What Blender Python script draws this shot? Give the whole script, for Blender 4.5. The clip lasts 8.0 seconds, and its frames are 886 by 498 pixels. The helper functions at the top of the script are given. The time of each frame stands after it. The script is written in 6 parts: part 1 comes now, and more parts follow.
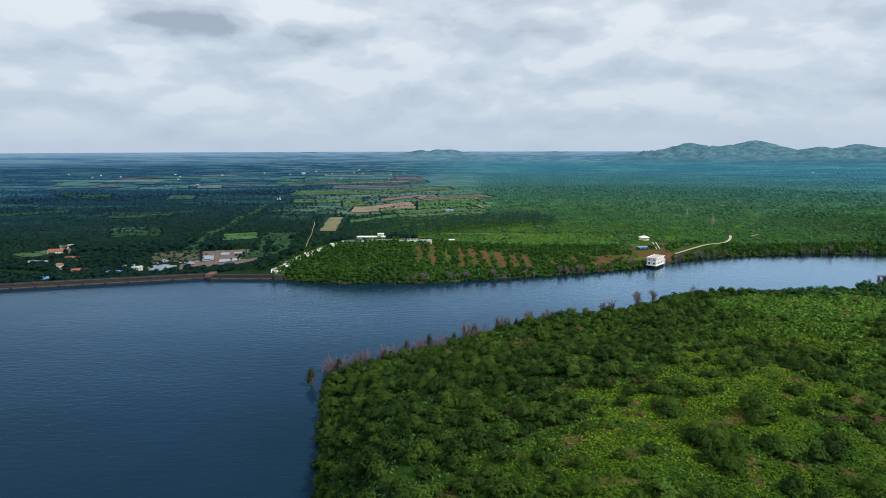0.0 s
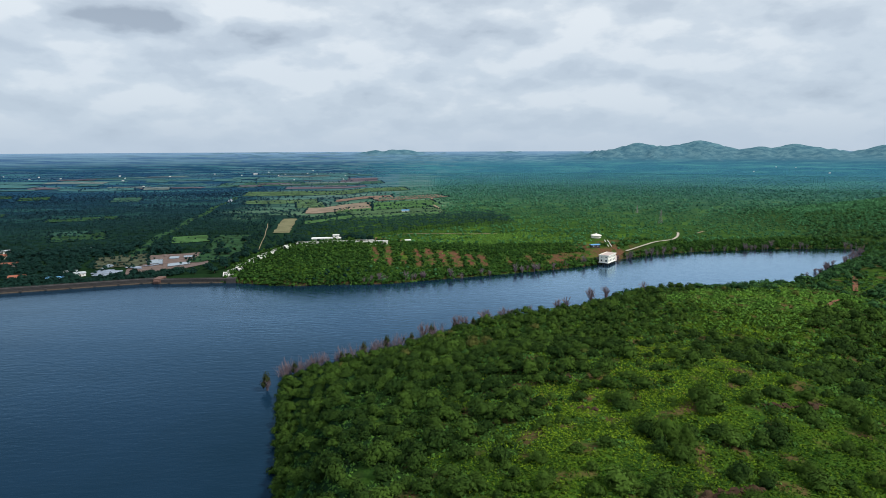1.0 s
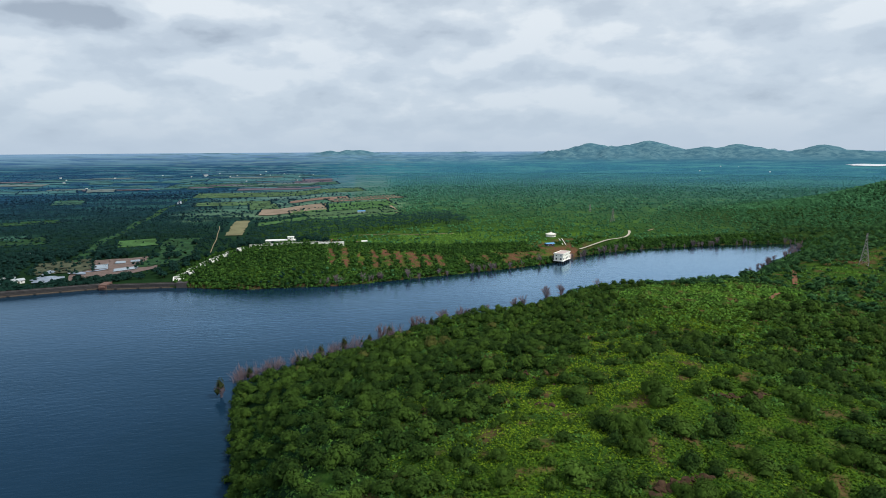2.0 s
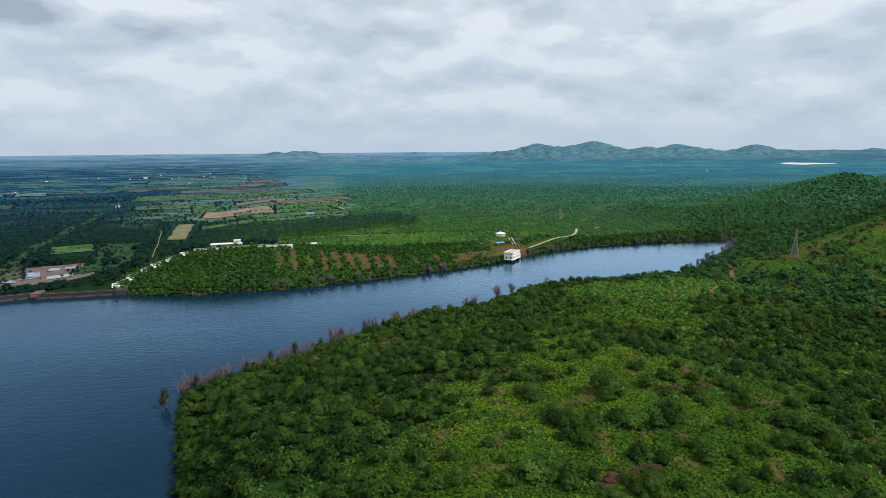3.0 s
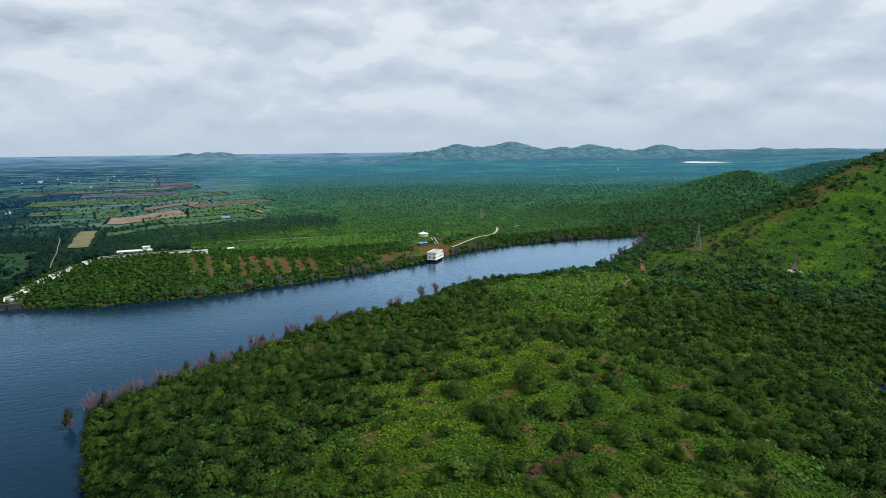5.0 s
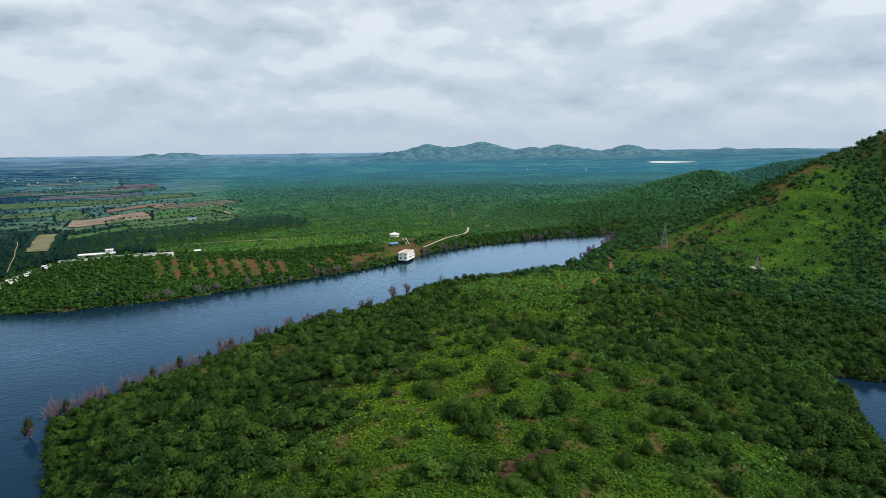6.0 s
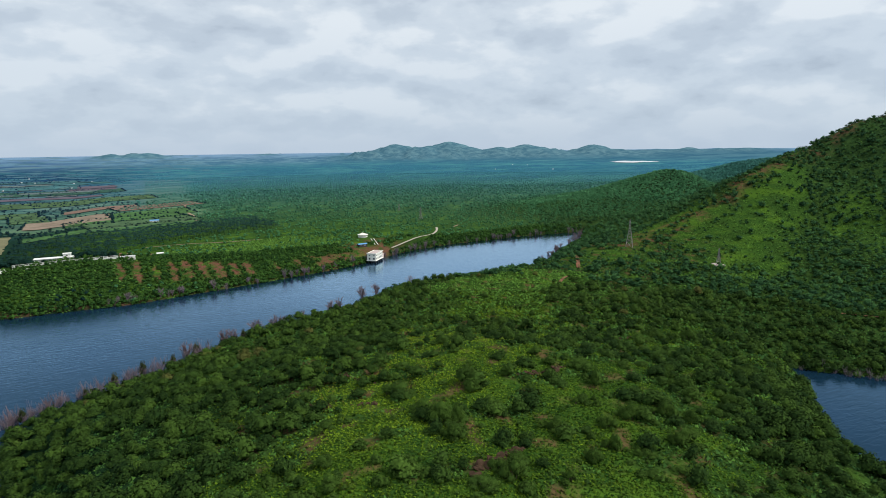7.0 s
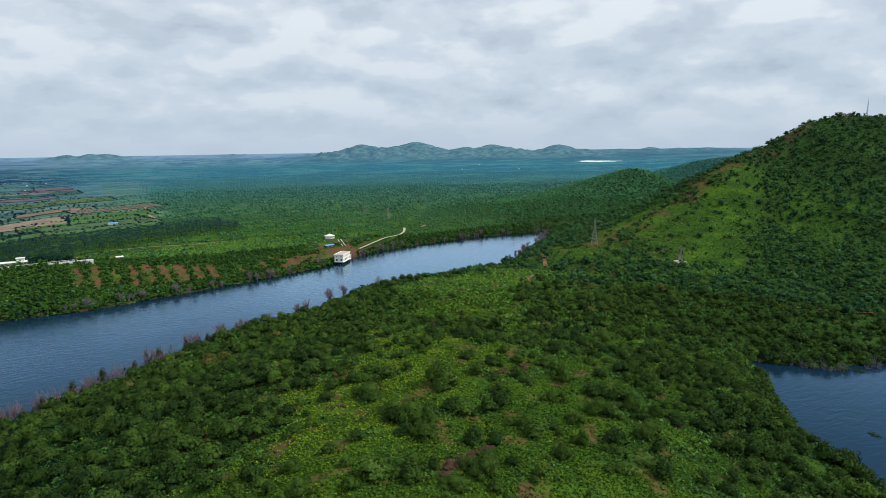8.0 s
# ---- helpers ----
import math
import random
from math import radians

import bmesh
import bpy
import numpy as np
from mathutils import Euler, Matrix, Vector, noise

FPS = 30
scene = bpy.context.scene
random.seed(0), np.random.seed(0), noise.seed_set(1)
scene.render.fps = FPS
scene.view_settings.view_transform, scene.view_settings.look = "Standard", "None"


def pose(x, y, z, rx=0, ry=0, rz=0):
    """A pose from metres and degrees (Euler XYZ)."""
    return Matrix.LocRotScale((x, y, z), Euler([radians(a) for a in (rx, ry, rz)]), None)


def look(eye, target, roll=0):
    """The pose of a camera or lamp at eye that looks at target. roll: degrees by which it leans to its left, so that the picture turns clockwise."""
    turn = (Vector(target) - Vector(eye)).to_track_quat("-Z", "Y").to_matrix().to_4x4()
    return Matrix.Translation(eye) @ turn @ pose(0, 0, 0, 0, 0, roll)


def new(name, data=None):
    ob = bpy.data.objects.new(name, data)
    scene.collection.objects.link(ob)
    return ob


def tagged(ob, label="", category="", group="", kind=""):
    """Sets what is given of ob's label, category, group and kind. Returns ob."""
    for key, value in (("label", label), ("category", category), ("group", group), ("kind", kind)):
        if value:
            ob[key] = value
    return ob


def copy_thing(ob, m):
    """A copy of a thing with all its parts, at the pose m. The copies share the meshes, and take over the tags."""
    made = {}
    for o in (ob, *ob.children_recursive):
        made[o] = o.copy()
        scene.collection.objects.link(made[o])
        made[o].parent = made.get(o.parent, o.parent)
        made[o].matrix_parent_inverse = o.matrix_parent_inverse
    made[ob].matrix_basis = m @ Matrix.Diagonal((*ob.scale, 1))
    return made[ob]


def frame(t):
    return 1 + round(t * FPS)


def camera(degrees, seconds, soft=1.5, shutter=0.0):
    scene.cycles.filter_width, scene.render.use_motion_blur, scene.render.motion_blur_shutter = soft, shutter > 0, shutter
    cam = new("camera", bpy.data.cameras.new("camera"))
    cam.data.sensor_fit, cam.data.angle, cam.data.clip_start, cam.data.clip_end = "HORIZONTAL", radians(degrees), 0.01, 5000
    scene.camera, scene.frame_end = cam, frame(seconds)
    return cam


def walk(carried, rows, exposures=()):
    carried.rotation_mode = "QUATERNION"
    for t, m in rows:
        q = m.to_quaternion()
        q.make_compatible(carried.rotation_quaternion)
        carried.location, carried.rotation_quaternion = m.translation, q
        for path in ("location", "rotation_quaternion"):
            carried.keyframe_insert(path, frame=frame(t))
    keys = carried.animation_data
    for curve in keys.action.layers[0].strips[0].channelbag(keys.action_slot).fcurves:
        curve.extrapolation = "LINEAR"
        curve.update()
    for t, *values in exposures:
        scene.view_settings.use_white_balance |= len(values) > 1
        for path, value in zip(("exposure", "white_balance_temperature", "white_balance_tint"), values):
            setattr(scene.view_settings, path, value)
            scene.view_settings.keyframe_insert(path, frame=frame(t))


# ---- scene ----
cam = camera(73.77, 8.0, soft=0.9)
EYE = (0.0, 0.0, 110.0)
PATH = [
    (0.0, 80.259, 0.110, 0.047), (0.5, 80.250, 0.162, -2.212), (1.0, 80.263, 0.180, -4.260), (1.5, 80.269, 0.201, -6.286),
    (3.0, 80.309, 0.400, -13.354), (3.5, 80.311, 0.479, -15.933), (4.0, 80.315, 0.515, -18.549), (4.5, 80.307, 0.536, -19.815),
    (6.0, 80.292, 0.606, -23.777), (6.5, 80.274, 0.626, -25.350), (7.0, 80.262, 0.663, -26.847), (7.5, 80.254, 0.721, -28.363),
    (8.0, 80.238, 0.753, -30.025),
]
walk(cam, [(t, pose(*EYE, rx, ry, rz)) for t, rx, ry, rz in PATH])

# ---- world and sun: bright overcast, a veiled sun high behind the camera's right ----
SUN_AZ, SUN_EL = 120.0, 48.0
CLOUD_BELLIES = [(-0.99, 2.25, 0.24, 0.17, 0.26), (-1.00, 2.63, 0.16, 0.10, 0.07), (0.19, 2.78, 0.28, 0.20, 0.10), (1.08, 2.35, 0.24, 0.18, 0.07), (1.70, 2.47, 0.20, 0.20, 0.10), (2.37, 1.82, 0.26, 0.24, 0.09)]


def build_world():
    w = bpy.data.worlds.new("overcast_sky")
    w.use_nodes = True
    scene.world = w
    nt = w.node_tree
    nt.nodes.clear()
    N, L = nt.nodes.new, nt.links.new

    def math_node(op, a, b=None, c=None):
        n = N("ShaderNodeMath")
        n.operation = op
        for i, v in enumerate((a, b, c)):
            if v is None:
                continue
            if isinstance(v, (int, float)):
                n.inputs[i].default_value = v
            else:
                L(v, n.inputs[i])
        return n.outputs[0]

    def ramp(fac, stops):
        n = N("ShaderNodeValToRGB")
        n.color_ramp.interpolation = "EASE"
        while len(n.color_ramp.elements) < len(stops):
            n.color_ramp.elements.new(0.5)
        for e, (p, c) in zip(n.color_ramp.elements, stops):
            e.position, e.color = p, (*c, 1) if len(c) == 3 else c
        L(fac, n.inputs[0])
        return n.outputs[0]

    sky = N("ShaderNodeTexSky")
    sky.sky_type, sky.sun_disc = "NISHITA", False
    sky.sun_elevation, sky.sun_rotation = radians(SUN_EL), radians(SUN_AZ)
    clear = N("ShaderNodeBackground")
    clear.inputs["Strength"].default_value = 0.10
    L(sky.outputs[0], clear.inputs["Color"])

    co = N("ShaderNodeTexCoord")
    sep = N("ShaderNodeSeparateXYZ")
    L(co.outputs["Generated"], sep.inputs[0])
    up = math_node("MAXIMUM", sep.outputs[2], 0.0)
    den = math_node("ADD", up, 0.22)
    comb = N("ShaderNodeCombineXYZ")
    comb_x, comb_y = math_node("DIVIDE", sep.outputs[0], den), math_node("DIVIDE", sep.outputs[1], den)
    L(comb_x, comb.inputs[0])
    L(comb_y, comb.inputs[1])

    def noise(scale, detail, rough, shift, dist=0.0, base=comb):
        m = N("ShaderNodeMapping")
        m.inputs["Location"].default_value = shift
        L(base.outputs[0], m.inputs[0])
        n = N("ShaderNodeTexNoise")
        n.inputs["Scale"].default_value, n.inputs["Detail"].default_value = scale, detail
        n.inputs["Roughness"].default_value, n.inputs["Distortion"].default_value = rough, dist
        L(m.outputs[0], n.inputs["Vector"])
        return n.outputs["Fac"]

    flat = N("ShaderNodeCombineXYZ")  # lumps lie flat: their height counts for more than their breadth
    over = N("ShaderNodeCombineXYZ")  # the same a little higher up, for pale tops and grey undersides
    for node, rise in ((flat, 0.0), (over, 0.03)):
        lift = math_node("ADD", up, rise)
        den3 = math_node("ADD", lift, 0.5)
        L(math_node("DIVIDE", sep.outputs[0], den3), node.inputs[0])
        L(math_node("DIVIDE", sep.outputs[1], den3), node.inputs[1])
        L(math_node("MULTIPLY", lift, 2.3), node.inputs[2])
    big = noise(1.3, 3, 0.5, (3.1, 1.7, 0.0))
    mid = noise(4.6, 7, 0.50, (0.4, 5.2, 0.3), 0.05, flat)
    above = noise(4.6, 7, 0.50, (0.4, 5.2, 0.3), 0.05, over)
    fray = noise(7.0, 4, 0.5, (2.2, 0.3, 0.0), 0.0, flat)
    body = math_node("ADD", math_node("MULTIPLY", big, 0.34), math_node("MULTIPLY", mid, 0.42))
    body = math_node("ADD", body, math_node("MULTIPLY", math_node("SUBTRACT", mid, above), 0.7))
    body = math_node("ADD", body, 0.135)
    # the heavier grey cloud bellies of this sky
    for cx, cy, rx, ry, deep in CLOUD_BELLIES:
        ex = math_node("DIVIDE", math_node("SUBTRACT", comb_x, cx), rx)
        ey = math_node("DIVIDE", math_node("SUBTRACT", comb_y, cy), ry)
        r2 = math_node("ADD", math_node("MULTIPLY", ex, ex), math_node("MULTIPLY", ey, ey))
        r2 = math_node("ADD", r2, math_node("MULTIPLY", math_node("SUBTRACT", fray, 0.5), 3.2))
        fade = N("ShaderNodeMapRange")
        fade.interpolation_type = "SMOOTHSTEP"
        L(r2, fade.inputs[0])
        fade.inputs[1].default_value, fade.inputs[2].default_value = -0.5, 2.3
        fade.inputs[3].default_value, fade.inputs[4].default_value = deep, 0.0
        body = math_node("SUBTRACT", body, fade.outputs[0])
    cloud = ramp(body, [(0.20, (0.37, 0.44, 0.535)), (0.38, (0.545, 0.63, 0.73)), (0.50, (0.645, 0.73, 0.82)), (0.64, (0.80, 0.865, 0.925))])
    haze = N("ShaderNodeMix")
    haze.data_type = "RGBA"
    L(ramp(up, [(0.0, (0.85,) * 3), (0.09, (0.35,) * 3), (0.22, (0.0,) * 3)]), haze.inputs["Factor"])
    L(cloud, haze.inputs[6])
    haze.inputs[7].default_value = (0.49, 0.60, 0.735, 1)
    clouds = N("ShaderNodeBackground")
    clouds.inputs["Strength"].default_value = 1.0
    L(haze.outputs[2], clouds.inputs["Color"])
    mix = N("ShaderNodeMixShader")
    mix.inputs[0].default_value = 0.93
    out = N("ShaderNodeOutputWorld")
    L(clear.outputs[0], mix.inputs[1])
    L(clouds.outputs[0], mix.inputs[2])
    L(mix.outputs[0], out.inputs[0])


build_world()
sun = new("sun", bpy.data.lights.new("sun", "SUN"))
sun.data.energy, sun.data.angle, sun.data.color = 3.3, radians(9), (1.0, 0.95, 0.86)
sun.matrix_world = look((0, 0, 0), (-math.sin(radians(SUN_AZ)) * math.cos(radians(SUN_EL)), -math.cos(radians(SUN_AZ)) * math.cos(radians(SUN_EL)), -math.sin(radians(SUN_EL))))


# ---- materials ----
class Mat:
    """A small node-material writer."""

    def __init__(self, name, rough=0.9, spec=0.3, metal=0.0):
        self.m = bpy.data.materials.new(name)
        self.m.use_nodes = True
        self.nt = self.m.node_tree
        self.b = self.nt.nodes["Principled BSDF"]
        self.b.inputs["Roughness"].default_value = rough
        self.b.inputs["Specular IOR Level"].default_value = spec
        self.b.inputs["Metallic"].default_value = metal
        self.pos = self.nt.nodes.new("ShaderNodeNewGeometry").outputs["Position"]

    def n(self, kind):
        return self.nt.nodes.new(kind)

    def put(self, sock, v):
        if hasattr(v, "is_output"):
            self.nt.links.new(v, sock)
        else:
            sock.default_value = v

    def noise(self, scale, detail=3, rough=0.55, dist=0.0, vec=None, stretch=None):
        v = vec or self.pos
        if stretch:
            mp = self.n("ShaderNodeMapping")
            mp.inputs["Scale"].default_value = stretch
            self.put(mp.inputs[0], v)
            v = mp.outputs[0]
        t = self.n("ShaderNodeTexNoise")
        t.inputs["Scale"].default_value, t.inputs["Detail"].default_value = scale, detail
        t.inputs["Roughness"].default_value, t.inputs["Distortion"].default_value = rough, dist
        self.put(t.inputs["Vector"], v)
        return t.outputs["Fac"]

    def ramp(self, fac, stops):
        r = self.n("ShaderNodeValToRGB")
        while len(r.color_ramp.elements) < len(stops):
            r.color_ramp.elements.new(0.5)
        for e, (p, c) in zip(r.color_ramp.elements, stops):
            e.position, e.color = p, (c, c, c, 1) if isinstance(c, (int, float)) else (*c, 1)
        self.put(r.inputs[0], fac)
        return r.outputs[0]

    def mix(self, fac, a, b, mode="MIX"):
        x = self.n("ShaderNodeMix")
        x.data_type, x.blend_type = "RGBA", mode
        self.put(x.inputs["Factor"], fac)
        self.put(x.inputs[6], a if hasattr(a, "is_output") else (*a, 1))
        self.put(x.inputs[7], b if hasattr(b, "is_output") else (*b, 1))
        return x.outputs[2]

    def math(self, op, a, b=0.0):
        x = self.n("ShaderNodeMath")
        x.operation = op
        self.put(x.inputs[0], a)
        self.put(x.inputs[1], b)
        return x.outputs[0]

    def attr(self, name):
        a = self.n("ShaderNodeAttribute")
        a.attribute_name = name
        return a.outputs["Fac"]

    def bump(self, height, strength=0.5, distance=0.1):
        b = self.n("ShaderNodeBump")
        b.inputs["Strength"].default_value, b.inputs["Distance"].default_value = strength, distance
        self.put(b.inputs["Height"], height)
        self.put(self.b.inputs["Normal"], b.outputs[0])

    def color(self, c):
        self.put(self.b.inputs["Base Color"], c if hasattr(c, "is_output") else (*c, 1))
        return self.m


def plain(name, c, var=0.18, scale=0.6, rough=0.8, spec=0.3, metal=0.0, bump=0.0):
    """A painted or plastered surface with blotches and fine grain."""
    k = Mat(name, rough, spec, metal)
    a, b = k.noise(scale, 4), k.noise(scale * 9, 3)
    f = k.ramp(k.math("ADD", k.math("MULTIPLY", a, 0.65), k.math("MULTIPLY", b, 0.35)), [(0.3, 0.0), (0.7, 1.0)])
    if bump:
        k.bump(b, bump, 0.05)
    return k.color(k.mix(f, tuple(v * (1 - var) for v in c), tuple(min(1, v * (1 + var * 0.6)) for v in c)))


def leaf_mat(name, dark, light, dry=None, haze_pair=None):
    """Foliage: tint varies plant by plant (attribute) and clump by clump (islands), and leaves are shaded with the
    rounding of their crown; the last colour pair puts distance haze into the leaves.
    """
    k = Mat(name, 0.85, 0.03)
    lean, turn = k.n("ShaderNodeAttribute"), k.n("ShaderNodeVectorTransform")
    lean.attribute_name = "lean"
    turn.vector_type, turn.convert_from, turn.convert_to = "NORMAL", "OBJECT", "WORLD"
    k.put(turn.inputs[0], lean.outputs["Vector"])
    k.put(k.b.inputs["Normal"], turn.outputs[0])
    isl = k.n("ShaderNodeNewGeometry").outputs["Random Per Island"]
    f = k.math("ADD", k.math("MULTIPLY", k.attr("tint"), 0.72), k.math("MULTIPLY", isl, 0.28))
    c = k.mix(f, dark, light)
    if dry:
        c = k.mix(k.ramp(k.attr("tint"), [(0.90, 0.0), (1.0, 0.7)]), c, dry)
    c = k.mix(k.math("MULTIPLY", k.noise(0.02, 3), 0.4), c, tuple(v * 1.6 for v in dark))
    if haze_pair:
        c = k.mix(k.attr("outer"), c, k.mix(f, haze_pair[0], haze_pair[1]))
    return k.color(c)


def ground_mat():
    """Grass, red earth and undergrowth by zone: 'grass' (open turf), 'soil' (bare earth), 'outer' and 'upland' (the
    distance, with haze put into its colour).
    """
    k = Mat("ground_turf_and_earth", 0.95, 0.0)
    fine, mid, big = k.noise(0.9, 4, 0.65), k.noise(0.12, 4), k.noise(0.012, 4)
    patch = k.noise(0.045, 5, 0.6)
    turf = k.mix(k.ramp(fine, [(0.35, 0.0), (0.65, 1.0)]), (0.018, 0.050, 0.010), (0.044, 0.098, 0.015))
    turf = k.mix(k.ramp(patch, [(0.48, 0.0), (0.62, 0.75)]), turf, (0.072, 0.145, 0.015))
    turf = k.mix(k.ramp(k.noise(0.3, 4, 0.6), [(0.58, 0.0), (0.72, 0.5)]), turf, (0.046, 0.050, 0.014))
    under = k.mix(k.ramp(mid, [(0.35, 0.0), (0.65, 1.0)]), (0.013, 0.030, 0.008), (0.034, 0.066, 0.015))
    under = k.mix(k.ramp(big, [(0.45, 0.0), (0.7, 0.6)]), under, (0.042, 0.090, 0.022))
    earth = k.mix(k.ramp(fine, [(0.3, 0.0), (0.7, 1.0)]), (0.085, 0.040, 0.027), (0.165, 0.078, 0.050))
    # cloud shadow on the western plain, darkened into the ground colour
    under = k.mix(k.math("MULTIPLY", k.attr("shaded_grove"), 0.85), under, k.mix(mid, (0.004, 0.014, 0.008), (0.012, 0.034, 0.015)))
    c = k.mix(k.attr("grass"), under, turf)
    brk = k.math("MULTIPLY", k.ramp(k.noise(0.10, 6, 0.7), [(0.40, 0.0), (0.52, 1.0)]), k.attr("soil"))
    c = k.mix(brk, c, earth)
    # the outer plain: woodland seen as close canopies, strips of fields; beyond it uplands; all carry distance haze in
    # their colour
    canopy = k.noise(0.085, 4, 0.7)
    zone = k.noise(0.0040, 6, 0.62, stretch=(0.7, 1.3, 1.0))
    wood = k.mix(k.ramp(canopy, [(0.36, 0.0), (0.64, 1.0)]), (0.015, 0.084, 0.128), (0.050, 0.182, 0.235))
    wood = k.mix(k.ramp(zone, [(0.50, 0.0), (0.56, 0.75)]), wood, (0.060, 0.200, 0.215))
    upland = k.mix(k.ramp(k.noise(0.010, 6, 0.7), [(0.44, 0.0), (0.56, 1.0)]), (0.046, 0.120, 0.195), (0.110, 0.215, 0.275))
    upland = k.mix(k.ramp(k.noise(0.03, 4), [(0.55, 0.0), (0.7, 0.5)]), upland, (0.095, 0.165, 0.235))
    # plantation canopies, their colour holding the same cloud shadow and haze
    shaded_grove = k.mix(k.ramp(canopy, [(0.36, 0.0), (0.64, 1.0)]), (0.006, 0.030, 0.064), (0.020, 0.072, 0.120))
    shaded_grove = k.mix(k.ramp(k.noise(0.006, 4, 0.6, stretch=(0.5, 1.6, 1.0)), [(0.53, 0.0), (0.58, 0.8)]), shaded_grove, (0.045, 0.145, 0.165))
    wood = k.mix(k.attr("shaded_grove"), wood, shaded_grove)
    upland = k.mix(k.math("MULTIPLY", k.attr("shaded_grove"), 0.75), upland, k.mix(k.ramp(zone, [(0.44, 0.0), (0.54, 1.0)]), (0.040, 0.090, 0.190), (0.105, 0.195, 0.275)))
    # thickest painted haze, along the horizon
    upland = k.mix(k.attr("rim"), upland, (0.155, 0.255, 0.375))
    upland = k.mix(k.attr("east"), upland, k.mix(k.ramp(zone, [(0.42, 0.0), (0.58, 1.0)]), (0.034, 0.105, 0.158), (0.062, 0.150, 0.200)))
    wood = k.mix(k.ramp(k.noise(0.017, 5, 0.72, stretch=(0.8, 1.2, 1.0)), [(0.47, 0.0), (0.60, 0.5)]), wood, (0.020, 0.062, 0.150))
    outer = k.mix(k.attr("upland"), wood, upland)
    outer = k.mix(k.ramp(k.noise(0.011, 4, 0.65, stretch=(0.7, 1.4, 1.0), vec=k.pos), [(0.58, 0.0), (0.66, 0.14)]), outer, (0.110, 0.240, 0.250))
    # far hills: haze tint, and mottling painted in for lit and shaded slopes
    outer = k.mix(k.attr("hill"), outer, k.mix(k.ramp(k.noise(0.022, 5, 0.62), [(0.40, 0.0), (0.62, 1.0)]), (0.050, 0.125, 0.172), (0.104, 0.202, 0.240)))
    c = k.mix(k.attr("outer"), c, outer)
    rows = k.ramp(k.noise(0.012, 4, 0.6, stretch=(0.35, 1.7, 1.0)), [(0.40, 0.0), (0.60, 1.0)])
    # the second crop pair is the first with haze mixed in
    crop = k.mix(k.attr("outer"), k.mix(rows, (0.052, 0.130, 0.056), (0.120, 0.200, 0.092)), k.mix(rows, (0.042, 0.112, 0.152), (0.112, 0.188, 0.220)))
    c = k.mix(k.math("MULTIPLY", k.attr("strip"), k.ramp(k.noise(0.025, 4, 0.6, stretch=(0.6, 1.5, 1.0)), [(0.30, 0.45), (0.60, 1.0)])), c, crop)
    k.bump(k.math("ADD", fine, k.math("MULTIPLY", mid, 3.0)), 0.7, 0.6)
    return k.color(c)


def water_mat():
    """Deep water: a dark blue body and a Fresnel gloss broken by ripples."""
    k = Mat("lake_water", 1.0, 0.0)
    w1 = k.noise(0.30, 3, 0.55, 0.5, stretch=(0.45, 1.3, 1.0))
    w2 = k.noise(0.95, 3, 0.6, 0.3, stretch=(0.6, 1.4, 1.0))
    k.bump(k.math("ADD", k.math("MULTIPLY", w1, 1.5), k.math("MULTIPLY", w2, 0.4)), 0.42, 0.22)
    # the open basin is ruffled by wind, the eastern arm lies calmer
    sep = k.n("ShaderNodeSeparateXYZ")
    k.put(sep.inputs[0], k.pos)
    gust = k.math("ADD", k.math("MULTIPLY", sep.outputs[0], -0.0022), k.math("MULTIPLY", k.noise(0.006, 4, 0.6, stretch=(0.5, 1.4, 1.0)), 0.8))
    ruffle = k.ramp(gust, [(0.05, 0.0), (1.0, 1.0)])
    nrm = k.b.inputs["Normal"].links[0].from_socket
    calm = k.ramp(k.noise(0.010, 4), [(0.4, 0.0), (0.6, 1.0)])
    k.color(k.mix(calm, (0.006, 0.022, 0.042), (0.008, 0.027, 0.054)))
    gloss, fres, mix = k.n("ShaderNodeBsdfGlossy"), k.n("ShaderNodeLayerWeight"), k.n("ShaderNodeMixShader")
    gloss.inputs["Roughness"].default_value = 0.07
    fres.inputs["Blend"].default_value = 0.5
    for n in (gloss, fres):
        k.put(n.inputs["Normal"], nrm)
    shine = k.ramp(fres.outputs["Facing"], [(0.30, 0.01), (0.50, 0.025), (0.60, 0.06), (0.66, 0.14), (0.71, 0.28), (0.78, 0.62), (0.86, 0.92), (1.0, 1.0)])
    k.put(mix.inputs[0], k.math("MULTIPLY", shine, k.math("SUBTRACT", 1.0, k.math("MULTIPLY", ruffle, 0.6))))
    k.put(gloss.inputs["Color"], k.mix(k.ramp(fres.outputs["Facing"], [(0.70, 0.0), (0.86, 1.0)]), (0.39, 0.67, 0.98), (0.57, 0.75, 0.90)))
    k.put(mix.inputs[1], k.b.outputs[0])
    k.put(mix.inputs[2], gloss.outputs[0])
    k.put(k.nt.nodes["Material Output"].inputs["Surface"], mix.outputs[0])
    return k.m


M_GROUND, M_WATER = ground_mat(), water_mat()
# dark and light leaf colours with distance haze mixed in
HAZE_PAIR = ((0.026, 0.122, 0.160), (0.074, 0.262, 0.305))
M_SCRUB = leaf_mat("scrub_leaves", (0.010, 0.026, 0.007), (0.084, 0.155, 0.023), (0.11, 0.085, 0.03))
M_OLIVE = leaf_mat("olive_brown_waterside_leaves", (0.010, 0.018, 0.008), (0.050, 0.060, 0.024))
# scrub further off, its blue raised to imitate mid-distance haze
M_HAZED_HILL = leaf_mat("hill_scrub_leaves_hazed", (0.010, 0.034, 0.015), (0.070, 0.170, 0.050))
M_HILLGRASS = leaf_mat("hill_grass_and_herbs", (0.015, 0.050, 0.016), (0.118, 0.240, 0.032))
